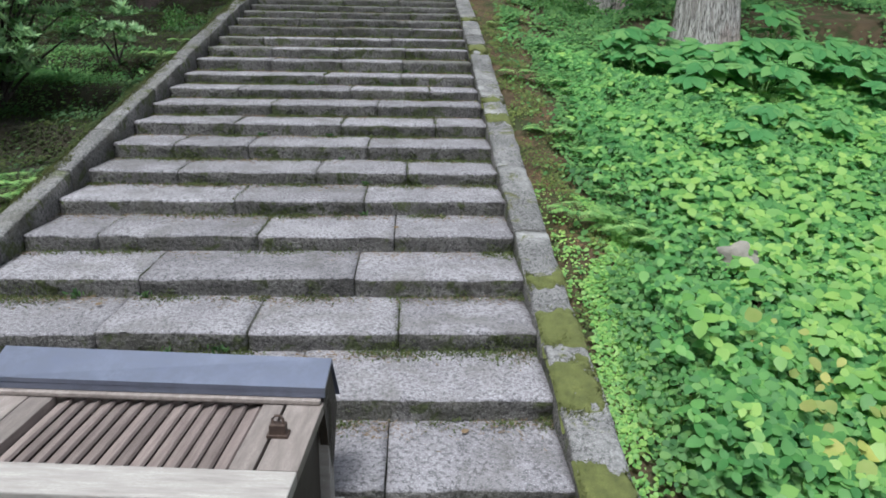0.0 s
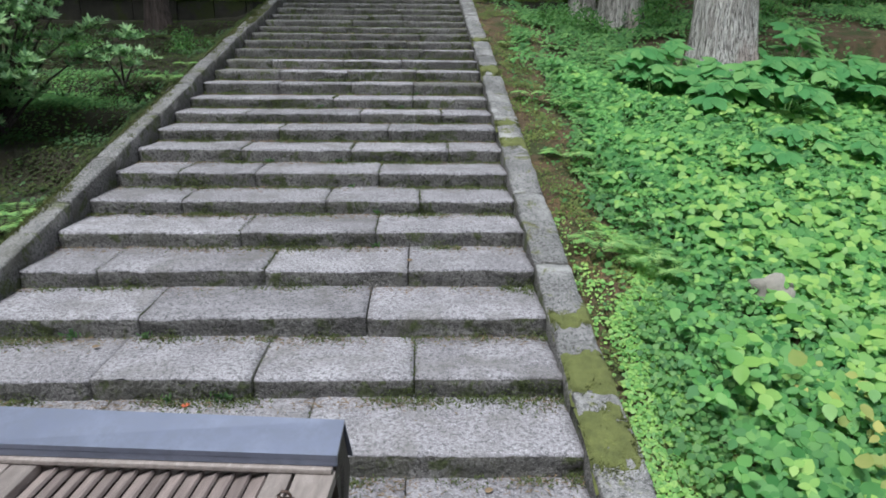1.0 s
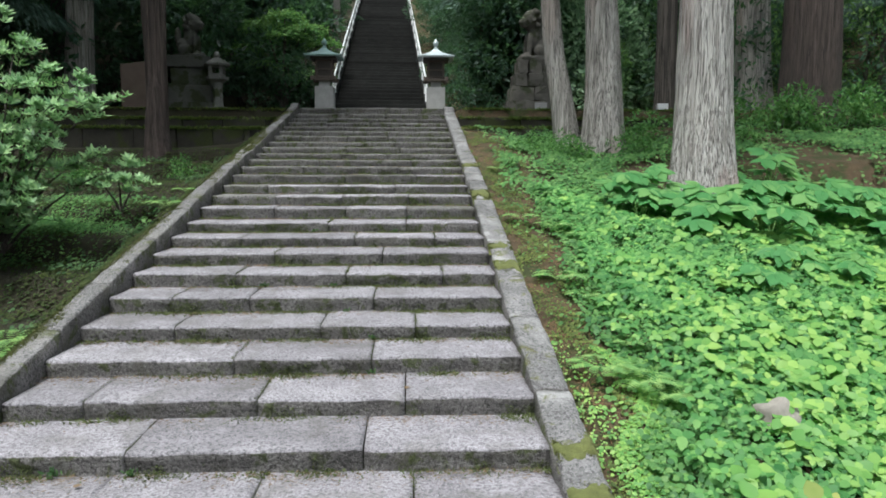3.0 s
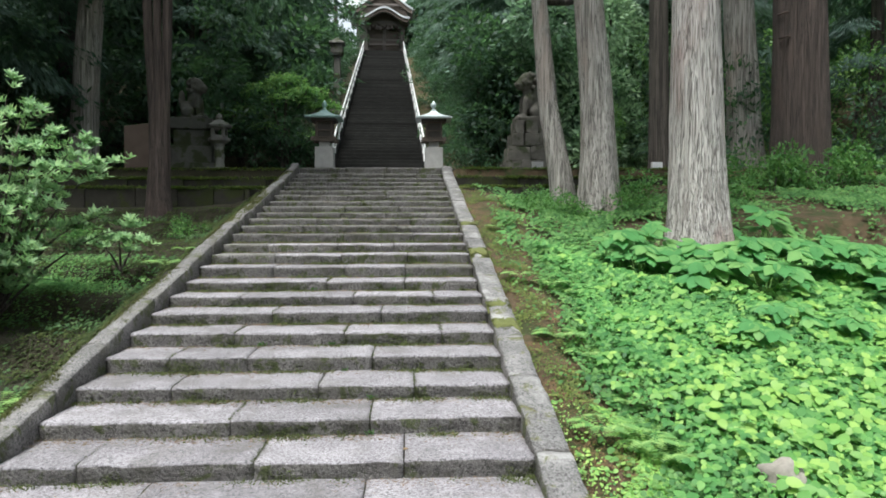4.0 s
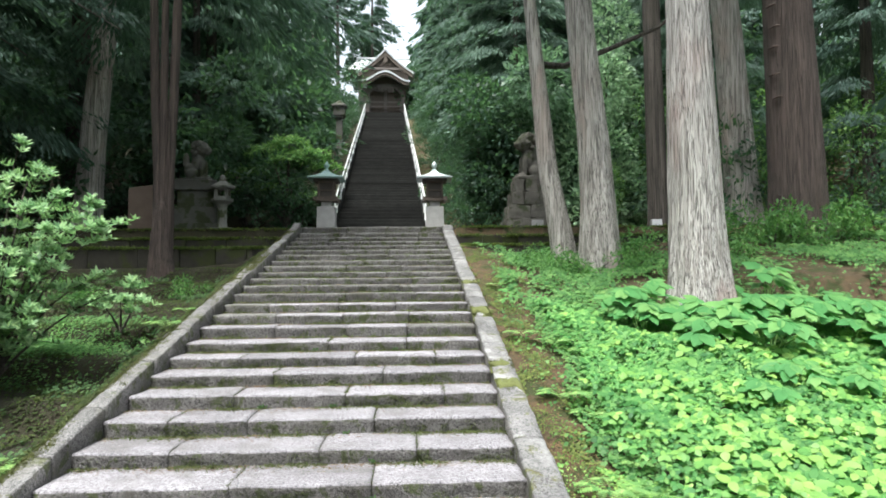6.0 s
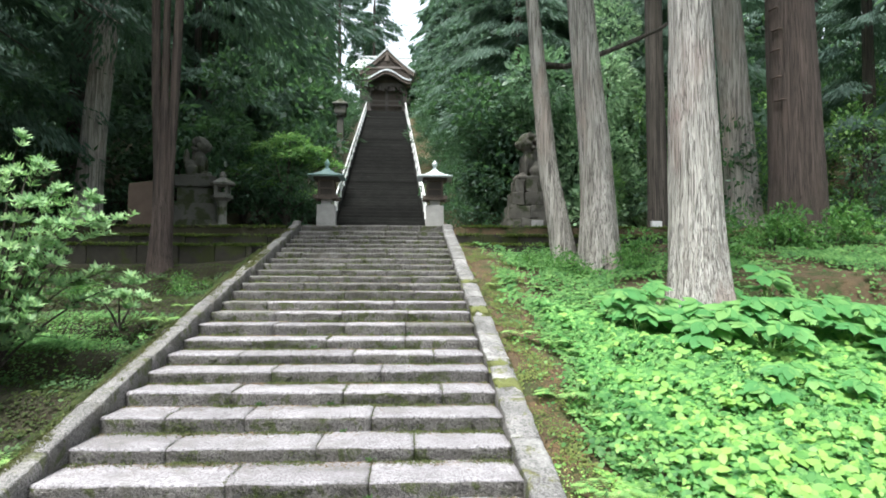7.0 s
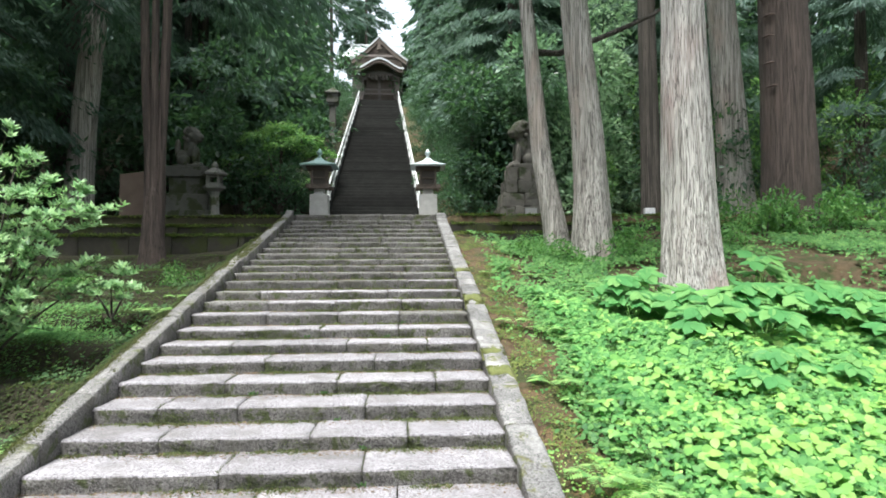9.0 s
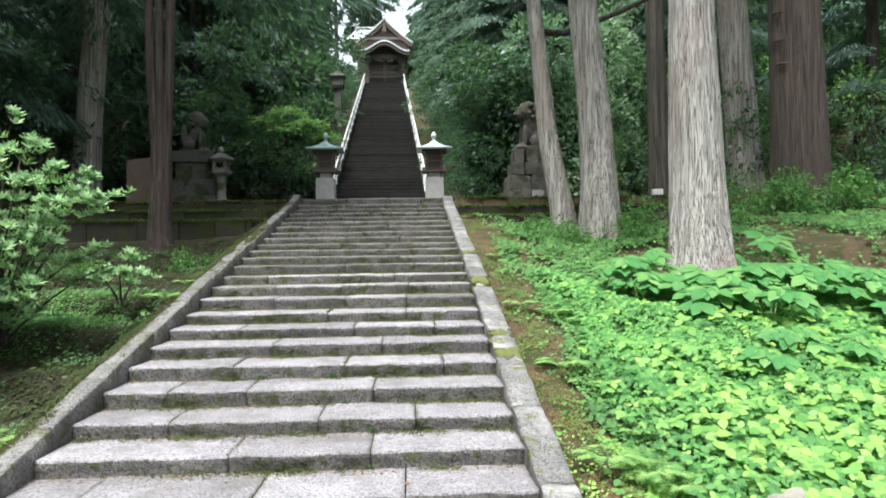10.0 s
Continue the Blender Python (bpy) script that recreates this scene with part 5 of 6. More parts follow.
def tiered_shrub(x, y, z, seed, tiers, label):
    """A small tree whose twigs spread in flat layers from a few crooked stems."""
    g = np.random.default_rng(seed)
    e = empty("spreading_shrub", (x, y, z))
    tagged(e, label, "shrub")
    P, A, S = [], [], []
    for cx, cy, cz, rx, ry, n in tiers:
        tube("stem", [(0, 0, -0.2), (cx * 0.25, cy * 0.25, cz * 0.5), (cx * 0.8, cy * 0.8, cz - 0.15), (cx, cy, cz)], [0.06, 0.045, 0.025, 0.01], M_BARK_DARK, e, 6)
        r, a = np.sqrt(g.random(n)), g.random(n) * 6.283
        P.append(np.column_stack([cx + rx * r * np.cos(a), cy + ry * r * np.sin(a), cz + 0.34 * (1 - r ** 2) * rx - 0.10 + 0.07 * g.normal(size=n)]))
        A.append(np.column_stack([np.cos(a) + 0.8 * g.normal(size=n), np.sin(a) + 0.8 * g.normal(size=n), -0.25 + 0.3 * g.normal(size=n)]))
        S.append(np.column_stack([-np.sin(a), np.cos(a), 0.3 * g.normal(size=n)]))
    P, A, S = map(np.concatenate, (P, A, S))
    L = 0.12 * (0.6 + 0.8 * g.random(len(P)))
    leaves("crown", P, A, S, L, L * 0.5, M_LIGHTSH, e, 0.12)


tiered_shrub(-3.2, 21.2, 4.6, 31, ((0.1, 0, 2.75, 0.75, 0.7, 900), (-0.6, -0.1, 2.45, 0.75, 0.7, 900), (0.8, -0.2, 2.35, 0.7, 0.7, 800), (1.35, 0, 1.95, 0.6, 0.6, 600),
                                  (-1.35, 0.1, 1.75, 0.75, 0.6, 700), (0.2, -0.4, 2.1, 0.8, 0.7, 700), (-0.5, -0.3, 1.2, 0.6, 0.5, 250), (1.1, -0.4, 0.9, 0.7, 0.5, 300), (-1.9, 0.2, 1.2, 0.5, 0.5, 250)),
             "spreading shrub with bright green leaves in layers")
once(shrub("evergreen_tree", 32, 9000, 2.6, 4.6, 0.26, M_EVERGREEN, "glossy broad-leaved evergreen behind the statue", "tree"), 6.3, 22.5, 5.0)
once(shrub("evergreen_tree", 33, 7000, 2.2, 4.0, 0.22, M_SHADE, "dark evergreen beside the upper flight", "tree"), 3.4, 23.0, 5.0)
once(shrub("evergreen_tree", 34, 8000, 2.4, 5.0, 0.24, M_GLOSSLIGHT, "light-leaved evergreen in the wood", "tree"), 8.6, 24.5, 5.2)
for i, (x, y, k) in enumerate(((11.0, 22.5, 0.9), (13.8, 21.5, 1.0), (16.2, 20.8, 1.1), (15.0, 25.0, 1.3), (18.8, 22.5, 1.2), (7.6, 21.2, 0.55), (9.9, 26.5, 1.2))):
    once(shrub("leafy_shrub", 131 + i, 3600, 1.7, 3.4, 0.17, M_LIGHTSH, "light green leafy shrub between the trunks"), x, y, gz(x, y) - 0.1, k)
once(shrub("evergreen_tree", 36, 9500, 2.3, 4.8, 0.22, M_GLOSSLIGHT, "light-leaved evergreen between the cypress trunks", "tree"), 8.2, 21.9, 4.1)
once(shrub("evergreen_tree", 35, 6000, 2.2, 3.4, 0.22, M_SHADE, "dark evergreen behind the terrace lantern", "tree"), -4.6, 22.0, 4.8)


# ---- bush with long leaf rosettes on the west bank ----
def whorl_bush(x, y, seed, ends, label, twigs=18, inner=0.24):
    """Arching branches with short level twigs, each ending in whorls of narrow leaves."""
    g = np.random.default_rng(seed)
    z0 = gz(x, y)
    e = empty("whorled_bush", (x, y, z0))
    tagged(e, label, "bush")
    P, A, S, L = [], [], [], []

    def whorl(c, up, k, size):
        e1 = np.cross(up, [0.3, 0.5, 0.8])
        e1 /= np.linalg.norm(e1)
        e2 = np.cross(up, e1)
        for q in range(k):
            a = 2 * math.pi * q / k + g.normal() * 0.2
            P.append(c), A.append(math.cos(a) * e1 + math.sin(a) * e2 + up * (0.5 + 0.35 * g.random()))
            S.append(-math.sin(a) * e1 + math.cos(a) * e2), L.append(size * (0.7 + 0.6 * g.random()))

    for ex, ey, ez in ends:
        end = np.array([ex - x, ey - y, ez - z0])
        arc = lambda q: np.array([end[0] * q, end[1] * q, end[2] * (1 - (1 - q) ** 1.7)])
        br = tube("branch", [tuple(arc(q)) for q in (0, 0.2, 0.4, 0.6, 0.8, 1.0)], [0.028, 0.022, 0.016, 0.012, 0.008, 0.004], M_BARK_DARK, e, 5)
        out = np.array([end[0], end[1], 0.0]) / (np.linalg.norm(end[:2]) + 0.2)
        for i in range(twigs):
            q = 1.0 if i == 0 else inner + (1 - inner) * g.random() ** 0.75
            c = arc(q)
            d = out * 0.8 + g.normal(size=3) * np.array([0.75, 0.75, 0.25]) + np.array([0, -0.2, 0.28])
            d /= np.linalg.norm(d)
            ln = (0.12 + 0.30 * g.random()) * (1.25 - 0.6 * q)
            tip = c + d * ln
            if i % 3 == 0:
                tube("twig", [tuple(c), tuple((c + tip) / 2 + np.array([0, 0, 0.01])), tuple(tip)], [0.006, 0.005, 0.003], M_BARK_DARK, br, 4)
            up = d * 0.6 + np.array([0, -0.1, 0.75])
            up /= np.linalg.norm(up)
            whorl(tip, up, 8, 0.10)
            whorl(tip - d * 0.07, up, 6, 0.105)
            if g.random() < 0.6:
                sd = np.cross(d, up) * (0.12 + 0.08 * g.random()) * g.choice((-1, 1))
                whorl(c + d * ln * 0.55 + sd, up, 7, 0.09)
    L = np.array(L)
    leaves("crown", P, A, S, L, L * 0.30, M_BUSH, e, 0.10, True)
    return e


whorl_bush(-4.9, 7.9, 3, ((-4.42, 7.6, 4.45), (-4.05, 7.5, 4.1), (-3.75, 7.3, 3.72), (-3.35, 7.4, 3.6), (-2.98, 7.5, 3.36), (-3.2, 7.2, 3.3), (-3.55, 7.0, 3.25), (-4.0, 7.0, 3.5),
                          (-4.5, 7.2, 3.9), (-5.0, 7.6, 4.5), (-5.4, 7.3, 4.1), (-5.0, 7.0, 3.5), (-4.5, 6.8, 3.1), (-4.1, 6.8, 2.75), (-3.7, 7.1, 2.75), (-3.3, 7.5, 2.6), (-2.85, 7.6, 2.48),
                          (-4.7, 6.7, 2.4), (-4.3, 6.9, 2.1), (-5.4, 6.9, 2.9), (-5.8, 7.4, 3.4), (-5.2, 7.0, 2.2), (-5.9, 8.2, 4.2), (-4.6, 8.3, 4.2), (-3.9, 8.2, 3.6), (-5.6, 7.0, 2.4), (-5.0, 6.9, 1.9), (-4.5, 7.1, 1.85), (-4.0, 7.2, 2.2), (-5.5, 7.2, 1.9),
                          (-5.2, 6.5, 2.3), (-4.7, 6.4, 2.2), (-4.3, 6.5, 2.4), (-4.9, 6.5, 2.8), (-5.4, 6.6, 2.7), (-4.4, 6.5, 2.8), (-5.0, 6.5, 1.7), (-4.4, 6.7, 1.75), (-4.0, 6.9, 2.0),
                          (-4.9, 6.0, 2.6), (-4.5, 5.9, 2.85), (-5.3, 6.0, 3.0), (-4.15, 6.2, 3.1), (-4.8, 6.1, 3.3), (-4.2, 6.1, 2.3), (-4.7, 5.9, 2.1), (-5.2, 6.0, 2.2)),
           "airy evergreen bush with whorled pale green leaves")
whorl_bush(-3.75, 9.4, 4, ((-3.35, 9.2, 2.25), (-3.6, 9.0, 2.3), (-3.95, 9.0, 2.25)), "small evergreen bush with whorled leaves on the bank", 9, 0.3)

# ---- east bank: ground cover ----
def cover_points(n, x0, x1, y0, y1, keep):
    out = []
    while len(out) < n:
        x, y = rng.uniform(x0, x1), rng.uniform(y0, y1)
        if rng.random() < keep(x, y):
            out.append((x, y))
    return np.array(out)


def edge_x(y):
    """Where the thick ground cover begins beside the kerb."""
    w = 2.42 + 0.32 * min(1.0, max(0.0, (y - 1.4) / 1.2)) + 0.22 * min(1.0, max(0.0, (y - 5.2) / 1.5))
    if 2.5 < y < 4.4:
        w += 0.24 * math.sin(math.pi * (y - 2.5) / 1.9)
    if y > 10.5:
        w += 0.12 * (y - 10.5)
    return w + 0.08 * math.sin(y * 2.1 + 0.5) + 0.22 * noise.noise(Vector((y * 0.9, 2.0, 0)))


def cover(name, pts, size, hgt, material, label, ratio=0.75, flat=0.5, leaflets=1, detail=True, sunward=0.75):
    """Leaves at uneven height, singly or in threes, turned towards the open stair."""
    n = len(pts)
    dens = np.array([0.5 + 0.5 * noise.noise(Vector((x * 0.9, y * 0.9, 8.0))) for x, y in pts])
    clump = 0.5 + 0.8 * np.array([noise.noise(Vector((x * 1.7, y * 1.7, 12.0))) for x, y in pts])
    s = size * (0.5 + 0.9 * rng.random(n) ** 1.4) * (0.7 + 0.6 * clump)
    h = hgt * (0.30 + 0.70 * np.sqrt(rng.random(n))) * (0.45 + 1.0 * dens)
    base = np.column_stack([pts, np.array([gz(x, y) for x, y in pts]) + h])
    turn, lean = rng.random(n) * 6.283, rng.normal(size=(n, 2)) * 0.16
    P, A, S, L = [], [], [], []
    for k in range(leaflets):
        az = turn + k * (2.0 if leaflets == 3 else 0) + 0.2 * rng.normal(size=n)
        c, d = np.cos(az), np.sin(az)
        P.append(base)
        A.append(np.column_stack([c, d, flat * (rng.random(n) - 0.75) + (lean[:, 0] + sunward * 0.3) * c + (lean[:, 1] + sunward * 0.65) * d]))
        S.append(np.column_stack([-d, c, 0.20 * rng.normal(size=n) - sunward * 0.3 * d + sunward * 0.65 * c]))
        L.append(s * (1.0 if k != 1 else 1.15))
    P, A, S, L = map(np.concatenate, (P, A, S, L))
    return tagged(leaves(name, P, A, S, L, L * ratio, material, None, 0.07, detail), label, "ground cover", kind="stuff")


def thick(x, y):
    e = edge_x(y)
    if y > 9.2:
        return 0.25 if e < x < 6.4 and noise.noise(Vector((x, y, 1.0))) > -0.2 else 0.02
    return 0.0 if x < e + 0.15 else min(1.0, 0.15 + (x - e) * 0.6)


pts = cover_points(23000, 2.5, 9.5, 0.4, 9.5, thick)
cover("broad_ground_cover", pts, 0.070, 0.30, M_COVER, "dense bright green leafy ground cover on the bank", 0.68, 0.5, 3)
pts = cover_points(3300, 2.9, 9.5, 0.4, 8.5, lambda x, y: thick(x, y) * (1.0 if y < 3.4 else 0.38) * (0.9 if noise.noise(Vector((x * 0.8, y * 0.8, 15.0))) > -0.05 else 0.2))
cover("bright_ground_cover", pts, 0.090, 0.38, M_COVERLIGHT, "yellow-green upper leaves of the ground cover", 0.74, 0.3, 3)
pts = cover_points(38000, 2.6, 9.5, 0.4, 9.5, thick)
cover("low_ground_cover", pts, 0.06, 0.16, M_CLOVER, "small leaves under the taller ground cover", 0.8, 0.4, 1, False)
pts = cover_points(22000, 2.35, 6.5, 0.2, 10.0, lambda x, y: (0.8 * math.exp(-((x - edge_x(y)) / 0.9) ** 2) + 0.12) if x > edge_x(y) - 0.1 + 0.25 * rng.normal() ** 2 else 0.03)
cover("small_herbs", pts, 0.045, 0.13, M_CLOVER, "low small-leaved herbs and clover", 0.85)
pts = cover_points(16000, 2.2, 3.6, 2.6, 17.0, lambda x, y: 1.0 if x < edge_x(y) + 0.15 and noise.noise(Vector((x * 1.6, y * 1.3, 51.0))) > -0.25 else 0.04)
cover("fallen_needles", pts, 0.07, 0.015, M_NEEDLEFALL, "orange-brown fallen needles on the strip beside the kerb", 0.07, 0.15, 1, False, 0.3)
pts = cover_points(17000, 2.2, 3.5, 0.2, 4.1, lambda x, y: (0.9 if x > edge_x(y) - 0.25 else 0.15) * (1.0 if noise.noise(Vector((x * 2.6, y * 2.2, 44.0))) > -0.12 else 0.2))
cover("tiny_herbs", pts, 0.030, 0.06, M_COVERLIGHT, "tiny-leaved creeping herbs beside the kerb", 0.8)
pts = cover_points(14000, 2.2, 3.3, 0.3, 15.0, lambda x, y: 0.9 if noise.noise(Vector((x * 2.2, y * 1.7, 21.0))) > 0.02 else 0.06)
cover("strip_moss", pts, 0.028, 0.045, M_MOSSLEAF, "low moss and seedlings on the bare strip by the kerb", 0.7)
pts = cover_points(20000, 2.6, 15, 9.0, 15.3, lambda x, y: (0.15 + 0.85 * (noise.noise(Vector((x * 0.6, y * 0.6, 4.0))) > 0.0) * (x > 3.0 + 0.3 * math.sin(y))) * (0.4 if x > 6.6 and y < 11.8 else 1.0))
cover("upper_bank_herbs", pts, 0.085, 0.22, M_CLOVER, "green herbs between tree roots on the upper bank", 0.6)
pts = cover_points(44, 3.1, 4.6, 0.7, 2.6, lambda x, y: 0.03 + math.exp(-((x - 3.61) / 0.2) ** 2 - ((y - 1.75) / 0.22) ** 2) + math.exp(-((x - 3.5) / 0.25) ** 2 - ((y - 1.05) / 0.25) ** 2))
cover("yellowed_leaves", pts, 0.11, 0.42, M_YELLOW, "yellowing leaves among the ground cover")
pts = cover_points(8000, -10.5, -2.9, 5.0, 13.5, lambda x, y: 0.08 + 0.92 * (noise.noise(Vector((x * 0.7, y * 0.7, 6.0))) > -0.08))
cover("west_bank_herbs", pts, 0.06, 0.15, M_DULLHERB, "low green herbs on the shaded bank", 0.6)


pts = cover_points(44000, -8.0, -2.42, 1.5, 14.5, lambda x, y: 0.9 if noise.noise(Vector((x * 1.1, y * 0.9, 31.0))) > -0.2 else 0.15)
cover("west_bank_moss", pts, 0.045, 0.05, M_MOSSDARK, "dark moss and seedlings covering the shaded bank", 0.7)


pts = cover_points(4500, -6.2, -3.0, 7.4, 10.4, lambda x, y: math.exp(-((x + 4.7) / 0.9) ** 2 - ((y - 8.9) / 0.8) ** 2))
cover("lush_herbs", pts, 0.06, 0.20, M_CLOVER, "blue-green herbs growing round the bush", 0.5)


def shoulder(x, y):
    """Lumpy mossy edge of the bank against the west kerb."""
    d = (XL - 0.19 - x) / 0.46
    lump = 0.07 * noise.noise(Vector((x * 4, y * 2.2, 60.0))) + 0.05 * noise.noise(Vector((x * 9, y * 6, 61.0)))
    return SLOPE * y + 0.03 + lump - 0.46 * d * d


sx, sy = [XL - 0.185 - 0.05 * i for i in range(13)], [2.4 + 0.09 * i for i in range(136)]
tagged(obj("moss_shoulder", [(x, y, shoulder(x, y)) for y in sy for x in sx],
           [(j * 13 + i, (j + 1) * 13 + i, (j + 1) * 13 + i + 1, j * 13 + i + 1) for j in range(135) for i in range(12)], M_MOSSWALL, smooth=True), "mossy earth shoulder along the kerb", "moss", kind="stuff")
P, A, L = [], [], []
for i in range(26000):
    x, y = XL - 0.195 - 0.5 * rng.random(), rng.uniform(2.4, 14.5)
    if noise.noise(Vector((x * 5, y * 2.0, 70.0))) > -0.25:
        P.append((x, y, shoulder(x, y) - 0.003)), A.append((rng.normal() * 0.6 - 0.3, rng.normal() * 0.6 - 0.2, 0.8)), L.append(0.016 + 0.03 * rng.random())
tufts("shoulder_moss", P, A, L, 0.4, M_MOSS, "olive moss shoots on the bank beside the kerb")

# ---- broad-leaved plants before the pale cedar ----
def broad_plant(x, y, h, n, size, seed):
    g = np.random.default_rng(seed)
    e = empty("broad_leaf_plant", (x, y, gz(x, y)))
    tagged(e, "plant with broad heart-shaped bright green leaves", "plant", "broad-leaved plants")
    P, A, S, L = [], [], [], []
    for i in range(n):
        az = g.random() * 6.283
        r = size * (0.3 + 1.3 * g.random())
        c = np.array([math.cos(az) * r, math.sin(az) * r, h * (0.75 + 0.4 * g.random()) - 0.25 * r])
        tube("stalk", [(0, 0, 0), tuple(c * np.array([0.5, 0.5, 0.75])), tuple(c)], [0.008, 0.006, 0.004], M_FERN, e, 4)
        for q in range(5):
            a = az + (q - 2) * 0.95 + g.normal() * 0.15
            P.append(c), A.append([math.cos(a), math.sin(a), -0.06 - 0.24 * g.random() + 0.42 * math.sin(a)]), S.append([-math.sin(a), math.cos(a), 0.10 * g.normal() + 0.42 * math.cos(a)]), L.append(size * (0.85 + 0.35 * g.random()) * (1.05 if q in (1, 2, 3) else 0.75))
    L = np.array(L)
    leaves("foliage", P, A, S, L, L * 0.60, M_BROAD, e, 0.06, True)


gb = random.Random(3)
for i, (x, y, h) in enumerate(((4.35, 8.9, 0.55), (4.85, 9.1, 0.6), (4.5, 8.4, 0.45), (5.3, 8.0, 0.6), (5.7, 7.7, 0.62), (6.1, 7.8, 0.66), (5.2, 7.4, 0.5), (6.5, 7.7, 0.68), (5.9, 7.2, 0.55),
                               (6.9, 7.9, 0.66), (7.3, 7.6, 0.62), (7.0, 9.3, 0.75), (7.8, 7.7, 0.6), (8.2, 7.4, 0.55), (7.6, 7.0, 0.5), (5.5, 6.0, 0.42), (6.2, 5.8, 0.4), (4.9, 5.5, 0.36))):
    broad_plant(x, y, h + (0.12 if i < 15 else 0.05), 10, 0.28 if i < 15 else 0.20, 40 + i)


# ---- ferns ----
def fern(x, y, size, seed, n=7):
    g = np.random.default_rng(seed)
    size *= 1.05
    e = empty("fern", (x, y, gz(x, y) + 0.05))
    tagged(e, "pale green fern with arching fronds beside the kerb", "fern", "ferns along the kerb")
    for f in range(n):
        az = 6.283 * f / n + g.normal() * 0.3
        o, s = np.array([math.cos(az), math.sin(az), 0]), np.array([-math.sin(az), math.cos(az), 0])
        P, A, S, L = [], [], [], []
        k = 13
        for i in range(k):
            u = (i + 1) / k
            c = o * size * u + np.array([0, 0, size * (0.95 * u - 0.75 * u * u) + 0.03])
            for sd in (-1, 1):
                P.append(c), A.append(s * sd + o * 0.35 + np.array([0, 0, -0.15])), S.append(o), L.append(size * 0.36 * math.sin(math.pi * min(1, 0.15 + 0.85 * (1 - u) ** 0.8)) + 0.015)
        L = np.array(L)
        leaves("frond", P, A, S, L, L * 0.26, M_FERN, e, 0.1)


for i, (x, y, s) in enumerate(((2.62, 5.55, 0.36), (2.85, 5.2, 0.28), (2.55, 3.55, 0.34), (2.85, 3.45, 0.34), (3.05, 3.35, 0.3), (3.0, 4.25, 0.22), (2.5, 7.6, 0.3), (2.95, 7.5, 0.34), (3.2, 7.3, 0.3), (4.1, 10.2, 0.3),
                               (3.5, 11.2, 0.3), (2.55, 10.6, 0.22), (-2.75, 8.6, 0.5), (-2.65, 9.2, 0.3), (-2.8, 4.4, 0.5), (-2.7, 4.0, 0.4), (7.6, 10.0, 0.55), (8.2, 10.2, 0.5))):
    fern(x, y, s * (0.62 if x < 0 else 0.78), 60 + i)


# ---- small things ----
def rock(x, y, z, r, seed, label, material=M_ROCK):
    bm = bmesh.new()
    bmesh.ops.create_icosphere(bm, subdivisions=3, radius=1.0)
    for v in bm.verts:
        k = 1 + 0.35 * noise.noise(v.co * 1.4 + Vector((seed, 0, 0)))
        v.co = Vector((v.co.x * r[0] * k, v.co.y * r[1] * k, v.co.z * r[2] * k))
    o = part("rock", bm, material, None, label, True)
    tagged(o, category="rock")
    o.matrix_basis = pose(x, y, z)


rock(3.80, 3.02, 0.56, (0.18, 0.14, 0.15), 3, "pale rounded rock among the ground cover")
rock(3.2, 9.35, gz(3.2, 9.35) + 0.04, (0.22, 0.16, 0.12), 7, "grey mossy rock on the bank", M_OLDSTONE)
fl = tagged(empty("floodlight", (8.35, 18.0, 4.12)), "small white floodlight on the terrace", "lamp")
box("housing", -0.16, 0.16, -0.08, 0.08, 0.10, 0.28, M_WHITE, fl, 0.02)
box("stand", -0.03, 0.03, -0.03, 0.03, 0.0, 0.10, M_IRON, fl, 0)

# ---- moss and weeds along the wall tops ----
P, A, S, L = [], [], [], []
for y, z in ((17.33, 4.12), (16.31, 3.80), (15.36, 3.50)):
    for i in range(15000):
        x = rng.uniform(-11.0, 11.0)
        if XL - 0.35 < x < XR + 0.35 or noise.noise(Vector((x * 1.1, y * 3, 0))) < rng.normal() * 0.2 - 0.12:
            continue
        P.append((x, y + rng.uniform(-0.05, 0.08), z + (0.05 if x > 0 else 0.0) - 0.03 - 0.05 * rng.random() ** 2))
        A.append((rng.normal() * 0.6, rng.normal() * 0.4 - 0.5, 0.1 + 0.8 * rng.random())), S.append(rng.normal(size=3)), L.append(0.03 + 0.07 * rng.random())
L = np.array(L)
tagged(leaves("wall_weeds", P, A, S, L, L * 0.45, M_MOSSLEAF, None, 0.15), "moss and weeds along the wall tops", "weeds", kind="stuff")

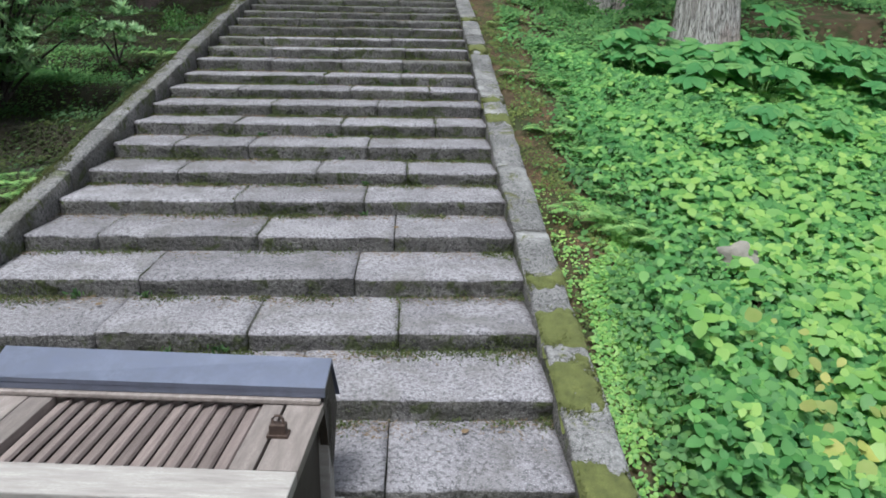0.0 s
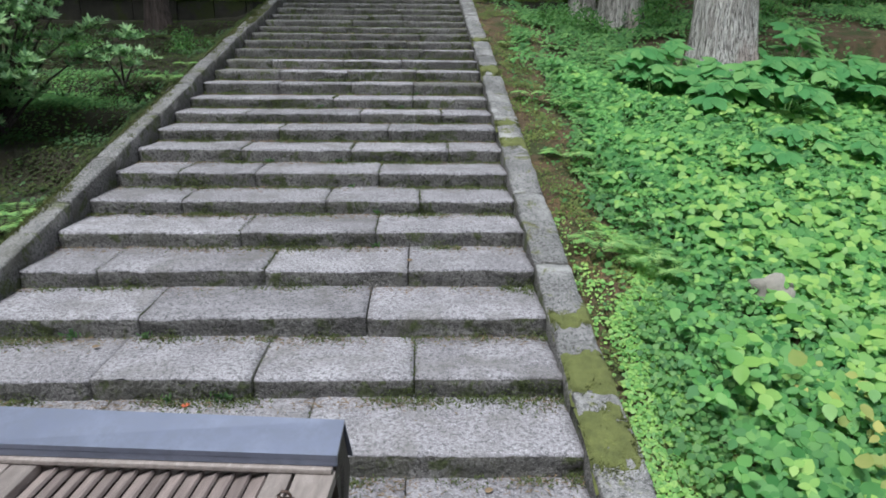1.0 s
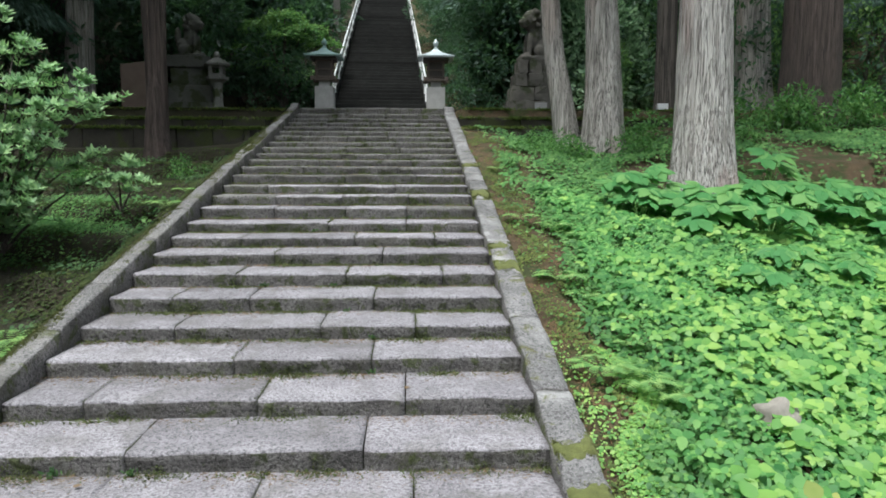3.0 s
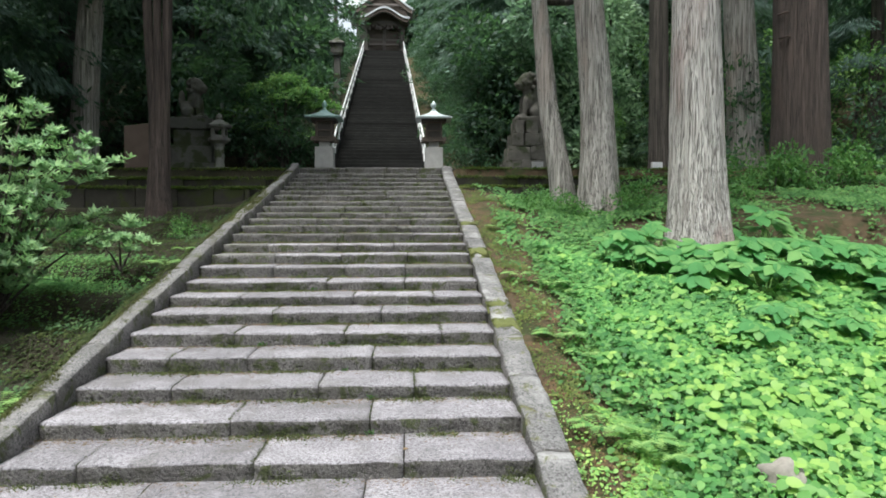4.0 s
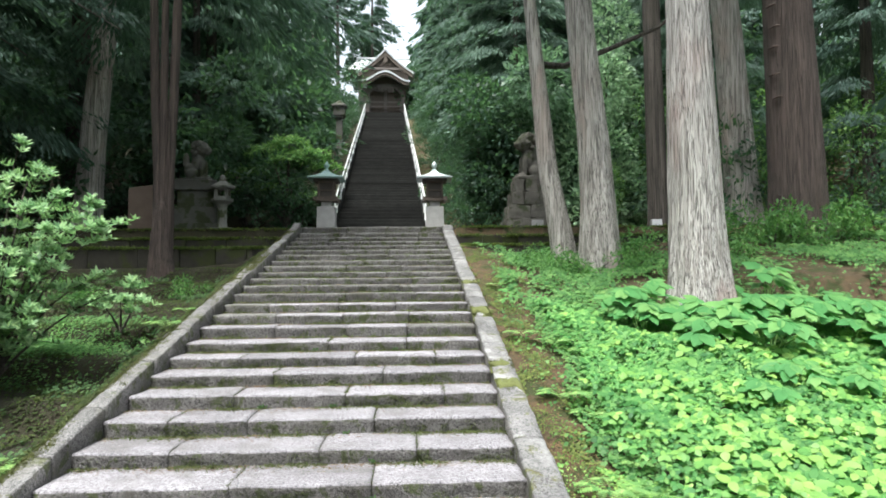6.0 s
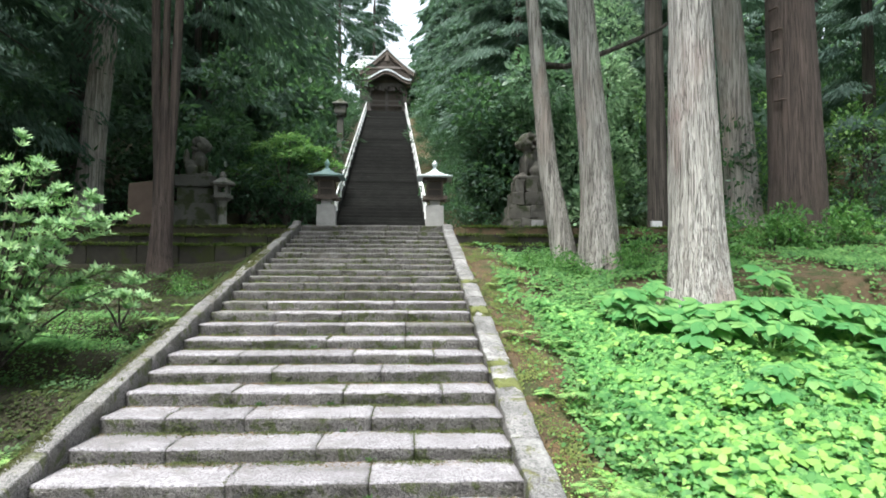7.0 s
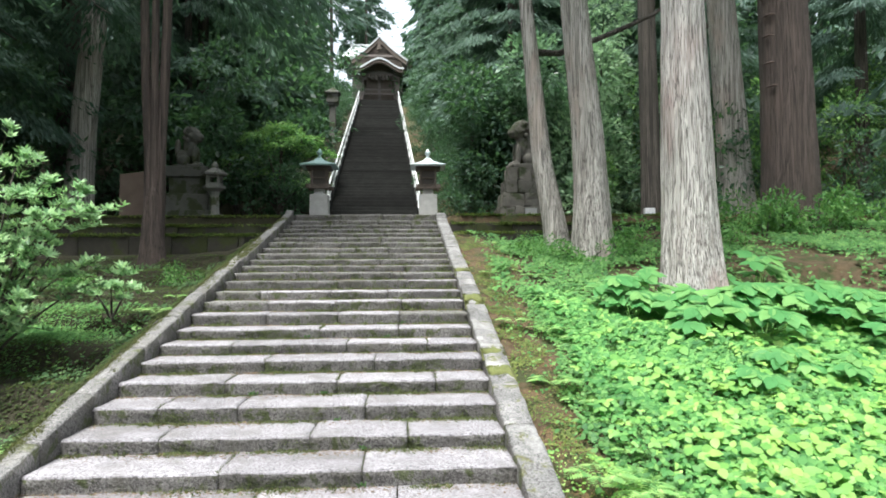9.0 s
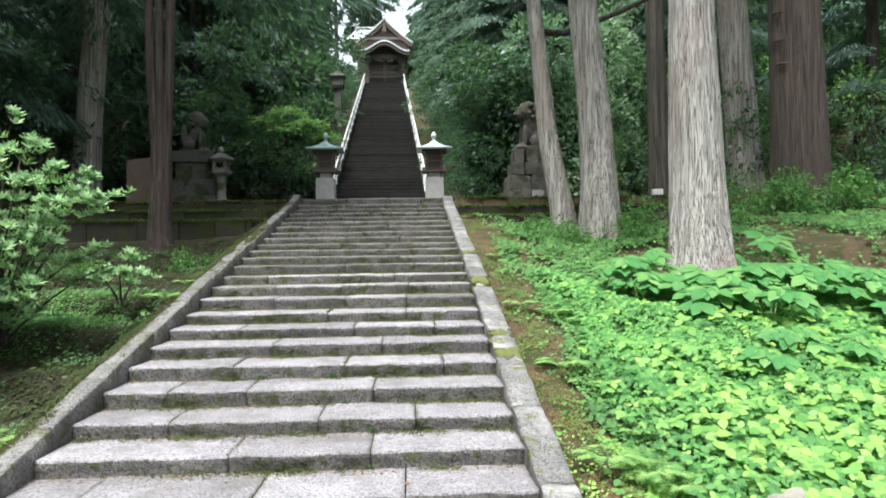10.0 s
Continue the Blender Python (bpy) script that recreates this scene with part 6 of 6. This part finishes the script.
# taller herbs round the far trunks
herb = [shrub("herb_clump", 81 + i, 900, 0.9, 0.75, 0.11, M_CLOVER, "clump of soft green herbs at the foot of the trees", "herb", 0.5) for i in range(2)]
for i, (x, y, s) in enumerate(((9.6, 13.8, 1.1), (10.4, 14.3, 1.2), (9.0, 14.6, 1.0), (11.2, 14.4, 1.0), (12.4, 14.6, 1.1), (13.2, 14.2, 1.0), (5.9, 13.2, 0.7), (6.5, 13.7, 0.9), (4.2, 12.9, 0.6), (4.9, 12.6, 0.7),
                              (3.7, 13.4, 0.6), (8.0, 12.6, 0.7), (13.0, 11.5, 0.9), (12.0, 10.6, 0.9), (-3.6, 12.4, 0.5), (-6.4, 10.6, 0.7), (-5.6, 11.6, 0.6))):
    place(herb[i % 2], x, y, gz(x, y) - 0.08, s, 40 * i)["group"] = "herb clumps"
for k in herb:
    for o in (*k.children_recursive, k):
        bpy.data.objects.remove(o)

# ---- weeds in the joints and fallen leaves on the steps ----
def weed(x, j, size, seed):
    g = np.random.default_rng(seed)
    n = 26
    az = g.random(n) * 6.283
    A = np.column_stack([np.cos(az), np.sin(az) - 0.5, 0.5 + g.random(n)])
    P = np.column_stack([x + g.normal(size=n) * size * 0.6, TREAD * j - 0.02 - g.random(n) * 0.03, np.full(n, step_z(j - 1)) + g.random(n) * size])
    L = size * (0.5 + 0.6 * g.random(n))
    o = leaves("weed", P, A, g.normal(size=(n, 3)), L, L * 0.4, M_DULLHERB, None, 0.12, True)
    tagged(o, "small green weed growing in a step joint", "weed", "weeds on the steps")


for i, (x, j, s) in enumerate(((0.60, 7, 0.05), (0.62, 6, 0.045), (-0.9, 4, 0.05), (-0.55, 3, 0.05), (-0.2, 3, 0.06), (0.3, 8, 0.04), (-0.65, 9, 0.05), (0.1, 9, 0.045), (0.95, 13, 0.045), (-1.4, 4, 0.06), (-0.35, 12, 0.05), (0.75, 12, 0.05))):
    weed(x, j, s * 0.75, 90 + i)
for x, y, j, m in ((-0.44, 1.76, 2, M_LEAFRED), (1.35, 1.1, 1, M_LITTER), (-0.62, 4.9, 7, M_LITTER), (0.9, 3.3, 5, M_LITTER), (-1.2, 2.3, 3, M_LITTER)):
    o = leaves("fallen_leaf", [(x, y, step_z(j) + 0.012)], [(0.8, 0.4, 0.1)], [(-0.4, 0.8, 0.2)], 0.055, 0.035, m, None, 0.15, True)
    tagged(o, "dry fallen leaf lying on a stone step", "leaf", "fallen leaves")
